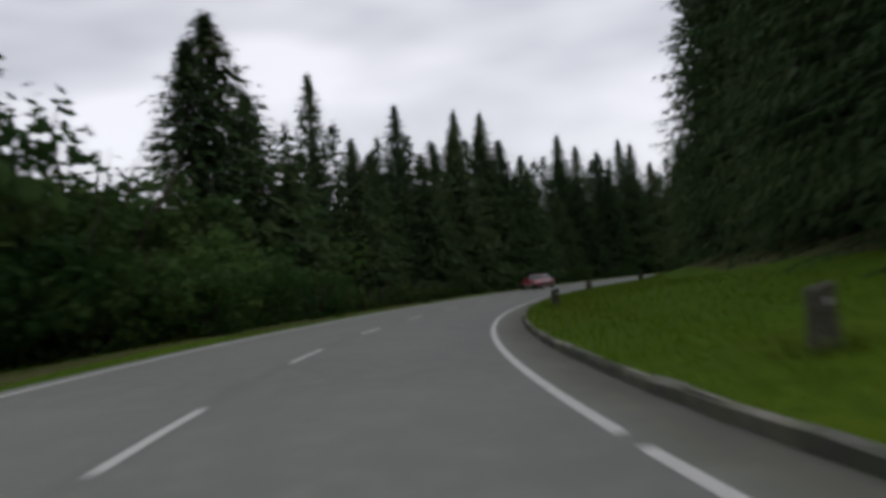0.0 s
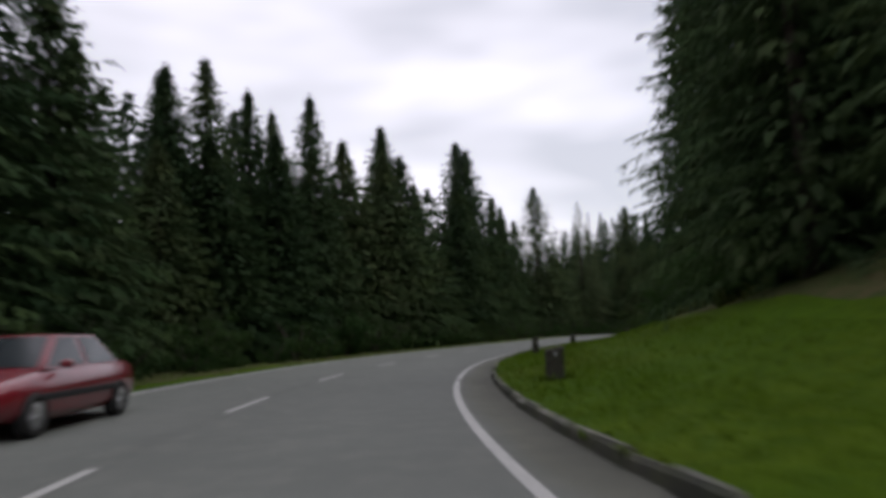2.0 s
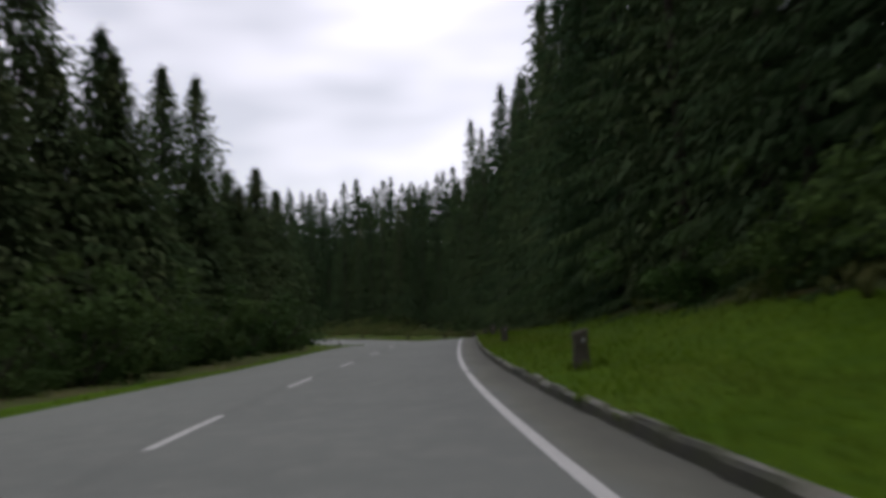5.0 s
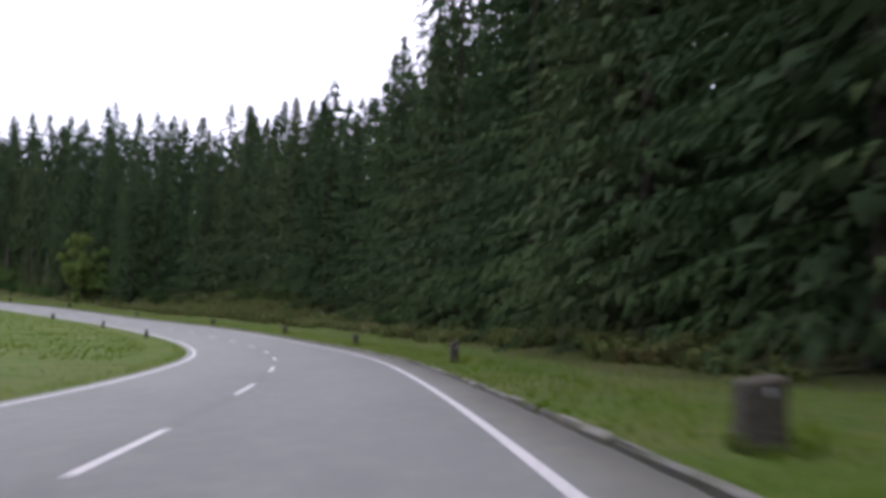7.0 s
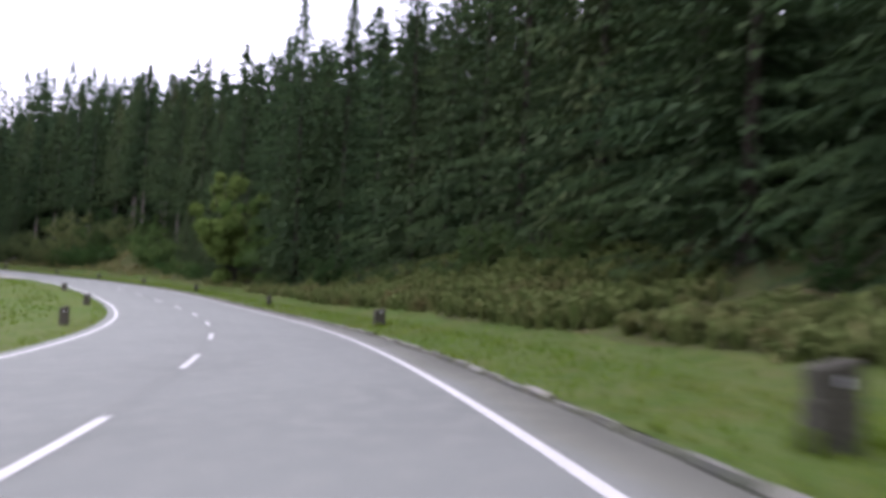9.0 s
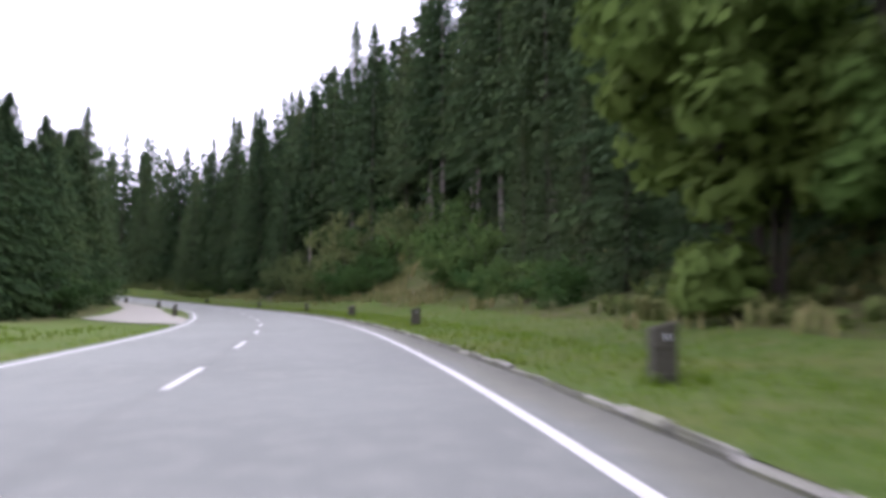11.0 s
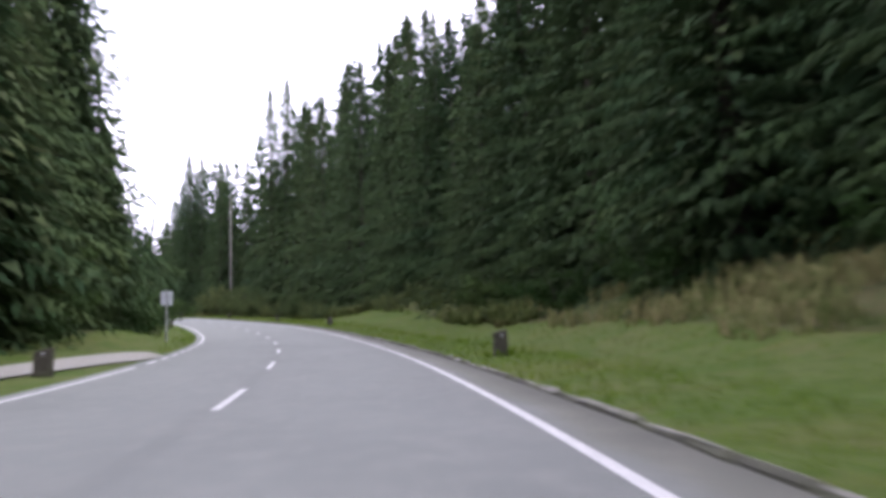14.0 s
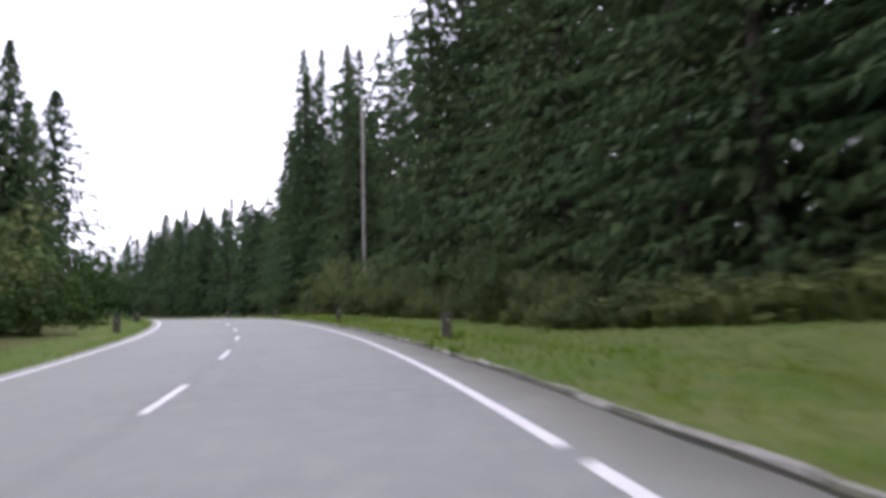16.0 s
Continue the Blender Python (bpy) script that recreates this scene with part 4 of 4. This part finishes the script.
def post_mesh(seed, wide, high):
    """A squat weathered post with a worn, slightly sloping top."""
    rg = random.Random(seed)
    bm = bmesh.new()
    box_bm(bm, (wide, wide * 0.8, high + 0.4), (0, 0, high / 2 - 0.2))
    bmesh.ops.subdivide_edges(bm, edges=[e for e in bm.edges if abs(e.verts[0].co.z - e.verts[1].co.z) > 0.2], cuts=3)
    bmesh.ops.bevel(bm, geom=list(bm.edges), offset=0.02, segments=1, affect="EDGES")
    for v in bm.verts:
        v.co.x += rg.uniform(-0.012, 0.012)
        v.co.y += rg.uniform(-0.012, 0.012)
        if v.co.z > high * 0.9:
            v.co.z += 0.06 * v.co.x / wide + rg.uniform(-0.01, 0.01)
        v.co.x *= 1 + 0.08 * (1 - v.co.z / high)
    return as_mesh("post", bm, M_POST)


M_REFLECT = material("post_reflector", (0.35, 0.36, 0.37), 0.3, [(30, 2, 0.4, 0.7, (0.2, 0.2, 0.2), 0.6)], (), 0, 0.2, 0.5)
POSTS = [post_mesh(k, 0.22 + 0.03 * k, 0.60 - 0.02 * k) for k in range(4)]
bm = bmesh.new()
box_bm(bm, (0.04, 0.02, 0.07), (0, 0, 0), None, 0.006)
REFLECT = as_mesh("reflector", bm, M_REFLECT)
right_posts = [4.4, 24.9, 47.8, 65.0, 80.1, 97, 111.7, 128.6, 142.8, 160, 175, 190, 206.2, 225.9, 242.8, 262.3, 282.8, 301, 319, 336.5, 352.5, 371.8, 393, 427.5, 447.8, 467.2, 486, 505]
left_posts = [246, 264.8, 282.3, 300.5, 341.8, 351.5, 371.4, 392.3, 444.7, 461, 478]
for k, s in enumerate(right_posts + left_posts):
    right = k < len(right_posts)
    root = tagged(new("verge_post"), "squat weathered brown guide post in the grass verge", "guide post", "guide posts along the road")
    child("post", POSTS[k % 4], root)
    r = child("reflector", REFLECT, root, "small grey reflector")
    r.location = (0.02, -0.42 * (0.22 + 0.03 * (k % 4)), 0.45)
    place(root, s, (5.65 if s in (4.4, 111.7) else 5.02 + 0.08 * math.sin(k * 2.1)) if right else -4.3, 0.0, 0.15 * math.sin(k * 1.7))

# sign with two boards, seen from behind
M_METAL = material("galvanised_steel", (0.42, 0.43, 0.44), 0.5, [(8, 3, 0.4, 0.7, (0.32, 0.33, 0.34), 0.6)], (), 0, 0.6, 0.5)
M_BOARD = material("sign_back", (0.50, 0.52, 0.54), 0.5, [(5, 3, 0.4, 0.7, (0.40, 0.42, 0.44), 0.6)], (), 0, 0.2, 0.5)
M_WHITE = material("white_plastic", (0.68, 0.68, 0.67), 0.55, [(10, 3, 0.45, 0.7, (0.5, 0.5, 0.48), 0.6)])
M_WOOD = material("grey_timber", (0.20, 0.19, 0.17), 0.85, [(4, 4, 0.4, 0.65, (0.13, 0.12, 0.105), 0.8), (30, 4, 0.5, 0.7, (0.28, 0.265, 0.24), 0.5)], [(35, 0.5)])
sign = tagged(new("road_sign"), "two upright grey boards on a thin steel pole, seen from behind", "road sign")
v, f = tube([(0, 0, -0.4, 0.032), (0, 0, 2.35, 0.032)], 10)
child("pole", mesh_of("pole", v, f, M_METAL, True), sign)
bm = bmesh.new()
box_bm(bm, (0.17, 0.025, 0.52), (0, 0, 0), None, 0.01)
board = as_mesh("board", bm, M_BOARD)
for x in (-0.125, 0.125):
    b = child("board", board, sign)
    b.location = (x, 0.05, 2.0)
    bm = bmesh.new()
    box_bm(bm, (0.40, 0.02, 0.04), (0, 0, 0), None, 0.004)
    c = child("bracket", as_mesh("bracket", bm, M_METAL), b)
    c.location = (-x * 0.5, -0.03, 0.1)
place(sign, 407.8, -4.15, -0.33)

marker = tagged(new("marker_pole"), "thin white marker pole beside the gravel path", "marker pole")
v, f = tube([(0, 0, -0.3, 0.045), (0, 0, 1.25, 0.045), (0, 0, 1.32, 0.02)], 10)
child("pole", mesh_of("pole", v, f, M_WHITE, True), marker)
place(marker, 386, -9.4)

mast = tagged(new("wooden_mast"), "tall grey wooden utility pole at the wood's edge", "utility pole")
v, f = tube([(0, 0, -1.0, 0.13), (0, 0, 9, 0.11), (0, 0, 16.6, 0.085), (0, 0, 16.7, 0.03)], 12)
child("pole", mesh_of("pole", v, f, M_WOOD, True), mast)
bm = bmesh.new()
box_bm(bm, (0.22, 0.22, 0.06), (0, 0, 16.72), None, 0.02)
child("cap", as_mesh("cap", bm, M_METAL), mast)
place(mast, 487, 12.0)

# raised wooden bar of a forest track
barrier = tagged(new("track_barrier"), "grey wooden bar tilted upwards on a short post", "barrier")
bm = bmesh.new()
box_bm(bm, (0.08, 0.08, 1.1), (0, 0, 0.2), None, 0.01)
child("post", as_mesh("post", bm, M_WOOD), barrier)
v, f = tube([(0, 0, -0.5, 0.045), (0, 0, 1.9, 0.035)], 8)
f = f + [tuple(range(8))[::-1], tuple(range(8, 16))]
bar = child("bar", mesh_of("bar", v, f, M_WOOD, True), barrier, "long grey bar")
bar.matrix_basis = Matrix.Translation((0, 0, 0.76)) @ Matrix.Rotation(radians(67), 4, "Y")
place(barrier, 379.5, 8.3, 0, 0.3)

# gravel path that leaves the road and joins it again
s_path = np.linspace(330, 401, 70)
near_e = np.interp(s_path, [330, 338, 345, 352, 365, 378, 392, 398, 401], [3.36, 3.5, 4.6, 5.1, 5.0, 4.9, 4.7, 3.55, 3.36])
far_e = np.interp(s_path, [330, 338, 348, 360, 374, 386, 394, 401], [5.2, 8.8, 8.2, 7.7, 7.9, 6.9, 6.0, 3.9])
U = np.linspace(0, 1, 5)
SP = np.meshgrid(s_path, U, indexing="ij")[0]
WP = -(near_e[:, None] * (1 - U) + far_e[:, None] * U)
P = land(SP, WP, 0.05)
path = tagged(new("path", mesh_of("path", P.reshape(-1, 3)[:, :], sheet(len(s_path), 5)[:, ::-1], M_GRAVEL, True)), "pale gravel path beside the road", "path", kind="structure")


# ---- the red car in the other lane ----
def red_saloon():
    M_RED = material("red_car_paint", (0.20, 0.010, 0.020), 0.28, [(2, 3, 0.4, 0.7, (0.15, 0.008, 0.015), 0.5)], (), 0, 0.0, 0.5, 0.6)
    M_DARK = material("black_trim", (0.02, 0.02, 0.022), 0.6, [(20, 3, 0.4, 0.7, (0.035, 0.035, 0.036), 0.5)])
    M_TYRE = material("tyre_rubber", (0.025, 0.025, 0.026), 0.85, [(30, 3, 0.4, 0.7, (0.045, 0.042, 0.04), 0.5)])
    M_RIM = material("wheel_rim", (0.45, 0.45, 0.46), 0.35, [(15, 3, 0.4, 0.7, (0.3, 0.3, 0.3), 0.5)], (), 0, 0.7, 0.5)
    M_GLASS = material("car_window", (0.03, 0.036, 0.04), 0.12, [(2, 2, 0.4, 0.7, (0.05, 0.06, 0.065), 0.5)], (), 0, 0.0, 0.4, 0.0)
    M_LAMP = material("lamp_glass", (0.62, 0.62, 0.60), 0.12, [(40, 2, 0.4, 0.7, (0.4, 0.4, 0.4), 0.5)], (), 0, 0.1, 0.7)
    M_TAIL = material("tail_lamp", (0.25, 0.01, 0.01), 0.2, [(40, 2, 0.4, 0.7, (0.15, 0.01, 0.01), 0.5)])
    M_PLATE = material("plate", (0.62, 0.62, 0.60), 0.5, [(30, 2, 0.4, 0.7, (0.5, 0.5, 0.5), 0.5)])
    car = tagged(new("car"), "red saloon car driving on the other lane", "car")

    # body: cross sections along its length (y forward): half width, sill, shoulder height
    secs = [(-2.15, 0.70, 0.42, 0.80), (-2.05, 0.78, 0.28, 0.90), (-1.5, 0.83, 0.22, 0.93), (-0.6, 0.84, 0.20, 0.92), (0.5, 0.84, 0.20, 0.90), (0.95, 0.83, 0.21, 0.87), (1.6, 0.81, 0.24, 0.78), (2.0, 0.76, 0.28, 0.70), (2.15, 0.66, 0.36, 0.62)]
    V, Fc = [], []
    for y, hw, lo, hi in secs:
        ring = [(hw * 0.92, lo), (hw, lo + 0.12), (hw * 1.01, (lo + hi) / 2 + 0.05), (hw * 0.96, hi - 0.06), (hw * 0.82, hi), (0.0, hi + 0.025)]
        ring = ring + [(-x, z) for x, z in ring[-2::-1]]
        V += [(x, y, z) for x, z in ring]
    n = 11
    for j in range(len(secs) - 1):
        Fc += [(j * n + i, j * n + i + 1, (j + 1) * n + i + 1, (j + 1) * n + i) for i in range(n - 1)]
        Fc.append((j * n + n - 1, j * n, (j + 1) * n, (j + 1) * n + n - 1))
    Fc += [tuple(range(n)), tuple(range((len(secs) - 1) * n, len(secs) * n))[::-1]]
    child("body", mesh_of("body", V, Fc, M_RED, True), car)
    # cabin: lower and upper outline
    low = [(-0.74, -1.55), (0.74, -1.55), (0.76, -0.3), (0.74, 0.95), (-0.74, 0.95), (-0.76, -0.3)]
    top = [(-0.56, -1.0), (0.56, -1.0), (0.59, -0.3), (0.56, 0.22), (-0.56, 0.22), (-0.59, -0.3)]
    V = [(x, y, 0.88) for x, y in low] + [(x, y, 1.37) for x, y in top] + [(0, -0.4, 1.41)]
    Fc = [(i, (i + 1) % 6, 6 + (i + 1) % 6, 6 + i) for i in range(6)]
    child("cabin", mesh_of("cabin", V[:12], Fc, M_RED), car)
    Fr = [(6 + i, 6 + (i + 1) % 6, 12) for i in range(6)]
    child("roof", mesh_of("roof", V[6:], [tuple(i - 6 for i in q) for q in Fr], M_RED, True), car)

    def pane(name, a, b, c, d, inset=0.09):
        """A window laid a little proud of the cabin's side a b c d."""
        q = [Vector(p) for p in (a, b, c, d)]
        mid_ = sum(q, Vector()) / 4
        nr = (q[1] - q[0]).cross(q[3] - q[0]).normalized()
        if nr.dot(mid_ - Vector((0, -0.3, 1.0))) < 0:
            nr = -nr
        o = [p + (mid_ - p) * inset * 2 + nr * 0.012 for p in q]
        i = [p - nr * 0.02 for p in o]
        child(name, mesh_of(name, [tuple(p) for p in o + i], [(0, 1, 2, 3), (0, 4, 5, 1), (1, 5, 6, 2), (2, 6, 7, 3), (3, 7, 4, 0)], M_GLASS), car, "tinted glass")
    pane("rear_window", V[0], V[1], V[7], V[6])
    pane("windscreen", V[3], V[4], V[10], V[9], 0.06)
    pane("side_window", V[1], V[2], V[8], V[7])
    pane("side_window", V[2], V[3], V[9], V[8])
    pane("side_window", V[4], V[5], V[11], V[10])
    pane("side_window", V[5], V[0], V[6], V[11])
    for x in (-0.78, 0.78):
        for y in (-1.32, 1.32):
            wheel = child("wheel", None, car)
            wheel.location = (x, y, 0.30)
            wheel.rotation_euler = (0, radians(90), 0)
            prof = [(0.19, 0.09), (0.27, 0.095), (0.30, 0.06), (0.30, -0.06), (0.27, -0.095), (0.19, -0.09)]
            tv, tf = [], []
            for i in range(20):
                a = 2 * math.pi * i / 20
                tv += [(r * math.cos(a), r * math.sin(a), z) for r, z in prof]
                j = (i + 1) % 20
                tf += [(i * 6 + k, i * 6 + (k + 1) % 6, j * 6 + (k + 1) % 6, j * 6 + k) for k in range(6)]
            child("tyre", mesh_of("tyre", tv, tf, M_TYRE, True), wheel)
            bm = bmesh.new()
            bmesh.ops.create_cone(bm, cap_ends=True, segments=20, radius1=0.20, radius2=0.17, depth=0.15)
            for k in range(5):
                box_bm(bm, (0.05, 0.16, 0.03), (0.09 * math.cos(k * 1.257), 0.09 * math.sin(k * 1.257), 0.08), Matrix.Rotation(k * 1.257 + 1.57, 3, "Z"), 0.008)
                box_bm(bm, (0.05, 0.16, 0.03), (0.09 * math.cos(k * 1.257), 0.09 * math.sin(k * 1.257), -0.08), Matrix.Rotation(k * 1.257 + 1.57, 3, "Z"), 0.008)
            child("rim", as_mesh("rim", bm, M_RIM), wheel)

    def lump(name, mat, size, at, bevel=0.02, label="", parent=None):
        bm = bmesh.new()
        box_bm(bm, size, (0, 0, 0), None, bevel)
        ob = child(name, as_mesh(name, bm, mat), parent or car, label)
        ob.location = at
        return ob
    lump("front_bumper", M_DARK, (1.5, 0.16, 0.18), (0, 2.13, 0.40), 0.05, "black bumper")
    lump("rear_bumper", M_DARK, (1.5, 0.16, 0.18), (0, -2.13, 0.45), 0.05, "black bumper")
    lump("grille", M_DARK, (0.55, 0.05, 0.10), (0, 2.13, 0.57), 0.015, "black grille")
    for x in (-0.50, 0.50):
        lump("headlight", M_LAMP, (0.32, 0.10, 0.12), (x, 2.07, 0.58), 0.03, "clear headlight")
        lump("tail_light", M_TAIL, (0.30, 0.08, 0.16), (x * 1.1, -2.13, 0.72), 0.02, "red tail light")
        lump("mirror", M_RED, (0.16, 0.10, 0.11), (x * 1.78, 0.62, 0.95), 0.03)
        lump("sill_trim", M_DARK, (0.03, 2.6, 0.10), (x * 1.69, 0.0, 0.52), 0.01, "black rubbing strip")
    plate = lump("number_plate", M_PLATE, (0.5, 0.02, 0.11), (0, 2.22, 0.42), 0.004, "white plate with dark bar")
    lump("plate_bar", M_DARK, (0.36, 0.006, 0.05), (0, 0.012, 0), 0.001, "dark bar", plate)
    return car


car = red_saloon()
p = on_road(61.5, -2.35)
slope = (on_road(61.3, -2.35)[2] - on_road(59.7, -2.35)[2]) / 1.6
car.matrix_basis = Matrix.Translation(p) @ Matrix.Rotation(heading(60.5) + math.pi / 2, 4, "Z") @ Matrix.Rotation(-math.atan(slope), 4, "X") @ Matrix.Rotation(-float(np.interp(60.5, SS, RB)), 4, "Y") @ Matrix.Diagonal((0.95, 0.97, 0.84, 1))


# ---- ferns, tall grass and small growth ----
M_FERN = material("fern_fronds", (0.118, 0.142, 0.048), 0.9, [(0.35, 3, 0.50, 0.68, (0.150, 0.112, 0.056), 0.65), (3, 3, 0.45, 0.7, (0.068, 0.108, 0.026), 0.75)], spec=0.05, thin=0.3)
M_STRAW = material("dry_grass", (0.175, 0.172, 0.07), 0.95, [(0.6, 3, 0.4, 0.62, (0.095, 0.135, 0.038), 0.9), (5, 3, 0.45, 0.7, (0.30, 0.25, 0.13), 0.7)], spec=0.06)
M_BLADE = material("grass_blades", (0.098, 0.164, 0.013), 0.9, [(0.35, 3, 0.4, 0.65, (0.130, 0.168, 0.026), 0.9), (6, 3, 0.45, 0.7, (0.060, 0.108, 0.010), 0.7)], spec=0.05, thin=0.35)


def tufts(name, label, category, mat, spots, blades, high, wide, curl, seed):
    """Tufts of bent blades at many spots, joined."""
    rg = np.random.default_rng(seed)
    spots = np.asarray(spots)
    n = len(spots)
    base = land(spots[:, 0], spots[:, 1], -0.03)
    base = np.repeat(base, blades, 0)
    m = n * blades
    a = rg.uniform(0, 2 * np.pi, m)
    h = high * rg.uniform(0.5, 1.25, m) * np.repeat(rg.uniform(0.35, 1.35, n), blades)
    out = h * curl * rg.uniform(0.3, 1.0, m)
    d = np.stack([np.cos(a), np.sin(a), np.zeros(m)], -1)
    sdv = np.stack([-np.sin(a), np.cos(a), np.zeros(m)], -1) * (wide * rg.uniform(0.6, 1.3, m))[:, None]
    root = base + d * (rg.uniform(0, 0.12, m) * high)[:, None]
    upv = np.array([0, 0, 1.0])
    midp = root + d * (out * 0.35)[:, None] + upv * (h * 0.72)[:, None]
    tip = root + d * out[:, None] + upv * (h * (1 - 0.35 * curl))[:, None]
    V = np.stack([root - sdv * 0.5, root + sdv * 0.5, midp + sdv * 0.6, midp - sdv * 0.6, tip], 1).reshape(-1, 3)
    k = np.arange(m)[:, None] * 5
    T = np.concatenate([k + [0, 1, 2], k + [0, 2, 3], k + [3, 2, 4]], 0)
    return tagged(new(name, mesh_of(name, V, T, mat)), label, category, kind="stuff")


g = np.random.default_rng(3)


def band(count, s0, s1, w0, w1, clump=0.0):
    s = g.uniform(s0, s1, count)
    w = g.uniform(w0, w1, count)
    if clump:
        keep = np.array([noise.noise((a * 0.22, b * 0.5, 7.7)) > clump - 0.35 for a, b in zip(s, w)])
        s, w = s[keep], w[keep]
    return np.stack([s, w], -1)


ferns = np.concatenate([band(2600, 196, 315, 8.6, 13.5, 0.25), band(2600, 245, 300, 7.8, 13.6, 0.12), band(700, 100, 190, 9.0, 12.5, 0.4), band(1700, 408, 500, 9.2, 12.6, 0.3), band(500, 60, 150, 10.2, 12.5, 0.4)])
tufts("fern_growth", "olive and rust-brown ferns under the spruces", "ferns", M_FERN, ferns, 9, 0.5, 0.10, 1.25, 1)
straw = np.concatenate([band(6500, 325, 400, 8.2, 15.0, 0.36), band(700, 205, 320, 7.6, 9.6, 0.45), band(1300, 384, 410, 9.0, 14.0, 0.5)])
bracken = np.concatenate([band(700, 254, 283, 7.6, 9.4), band(700, 256, 283, 9.0, 12.5), band(500, 201, 232, 8.2, 11.0, 0.25), band(350, 434, 452, 8.8, 11.0, 0.2), band(160, 405, 414, 8.4, 10.5, 0.2)])
tufts("bracken", "waist-high pale olive bracken on the bank", "bracken", M_FERN, bracken, 8, 0.68, 0.13, 1.1, 8)
tufts("tall_dry_grass", "straw-coloured tall grass on the bank", "grass", M_STRAW, straw, 8, 0.55, 0.03, 0.5, 2)


def lawn(name, label, spots, high, wide, seed):
    """Single blades of mown grass, joined."""
    rg = np.random.default_rng(seed)
    m = len(spots)
    root = land(spots[:, 0], spots[:, 1], -0.01)
    a = rg.uniform(0, 2 * np.pi, m)
    h = high * rg.uniform(0.45, 1.3, m) * (1 + 0.5 * np.sin(spots[:, 0] * 0.9 + 2 * np.sin(spots[:, 1] * 1.7)) ** 2)
    sdv = np.stack([-np.sin(a), np.cos(a), np.zeros(m)], -1) * (wide * rg.uniform(0.6, 1.4, m))[:, None] * 0.5
    tip = root + np.stack([np.cos(a) * h * 0.6, np.sin(a) * h * 0.6, h], -1)
    V = np.stack([root - sdv, root + sdv, tip], 1).reshape(-1, 3)
    return tagged(new(name, mesh_of(name, V, np.arange(m * 3).reshape(-1, 3), M_BLADE)), label, "grass", kind="stuff")


blades = np.concatenate([band(90000, -16, 540, 4.10, 6.2), band(80000, -16, 540, 5.5, 9.5), band(60000, -16, 170, 4.16, 9.5), band(14000, 328, 372, 9.0, 15.0), band(8000, 405, 445, 9.0, 12.5), band(16000, -16, 540, -4.1, -3.5), band(16000, -16, 540, -6.5, -4.0)])
ok = ~((blades[:, 0] > 328) & (blades[:, 0] < 402) & (blades[:, 1] < -3.4) & (blades[:, 1] > -9))
lawn("grass_blades", "short green grass on the verges", blades[ok], 0.085, 0.02, 3)
rings = np.array([(s + 0.34 * math.sin(2.4 * j + s), (5.65 if s in (4.4, 111.7) else 5.05) + 0.3 * math.cos(2.4 * j + s)) for s in right_posts for j in range(16)])
tufts("post_grass", "longer uncut grass round the guide posts", "grass", M_BLADE, rings, 9, 0.2, 0.016, 0.7, 6)
weeds = band(2000, -18, 540, 4.04, 4.3, 0.6)
tufts("kerb_weeds", "clumps of weeds and grass over the kerb", "grass", M_BLADE, weeds, 8, 0.10, 0.022, 1.2, 5)
meadow = band(5000, 212, 325, -15, -5.4)
tufts("meadow_grass", "taller dark green grass on the mound inside the bend", "grass", M_BLADE, meadow, 5, 0.15, 0.03, 0.9, 4)

# ---- kerb stones: the stretch that the road passes first as single stones, the rest joined ----
STONE_L = 0.9


def lit_top(me):
    """Upper faces get the pale lit colour; the sides keep the dark shaded one."""
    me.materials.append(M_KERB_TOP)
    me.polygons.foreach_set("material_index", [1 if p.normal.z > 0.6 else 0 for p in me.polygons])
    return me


def stone(seed):
    """One rough kerb stone; x across, y along."""
    rg = random.Random(seed)
    bm = bmesh.new()
    box_bm(bm, (0.10, STONE_L - 0.03, 0.44), (-0.01, 0, -0.07))
    bmesh.ops.bevel(bm, geom=[e for e in bm.edges], offset=0.025, segments=1, affect="EDGES")
    for v in bm.verts:
        v.co += Vector((rg.uniform(-.012, .012), rg.uniform(-.012, .012), rg.uniform(-.014, .014)))
    return lit_top(as_mesh("kerb_stone", bm, M_KERB))


STONES = [stone(900 + k) for k in range(8)]
kerb = tagged(new("kerb"), "mossy grey stone kerb along the verge", "kerb", kind="structure")
KV, KF, total = [], [], 0
rg = random.Random(8)
for k in range(int((545 + 18) / STONE_L)):
    s = -18 + STONE_L * (k + 0.5)
    low, kw = float(np.interp(s, [170, 200], [-0.01, -0.085])), float(kerb_w(s))
    at = on_road(s, kw + 0.075 + rg.uniform(-0.012, 0.012), low + rg.uniform(-0.02, 0.015))
    nxt = on_road(s + 0.5, kw + 0.075)
    tilt = math.asin(max(-0.3, min(0.3, float((nxt[2] - on_road(s - 0.5, kw + 0.075)[2])))))
    m = Matrix.Translation(at) @ Matrix.Rotation(heading(s) - math.pi / 2 + rg.uniform(-0.018, 0.018), 4, "Z") @ Matrix.Rotation(tilt + rg.uniform(-0.012, 0.012), 4, "X")
    me = STONES[k % 8]
    if k < 300:  # the stretch that is passed first
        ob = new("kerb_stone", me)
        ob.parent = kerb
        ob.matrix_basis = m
    else:
        co = np.array([v.co[:] for v in me.vertices])
        mm = np.array(m)
        KV.append(co @ mm[:3, :3].T + mm[:3, 3])
        KF += [[i + total for i in p.vertices] for p in me.polygons]
        total += len(co)
rest = new("kerb_run", lit_top(mesh_of("kerb_run", np.concatenate(KV), KF, M_KERB)))
rest.parent = kerb
tagged(rest, "further run of the same stones", kind="stuff")
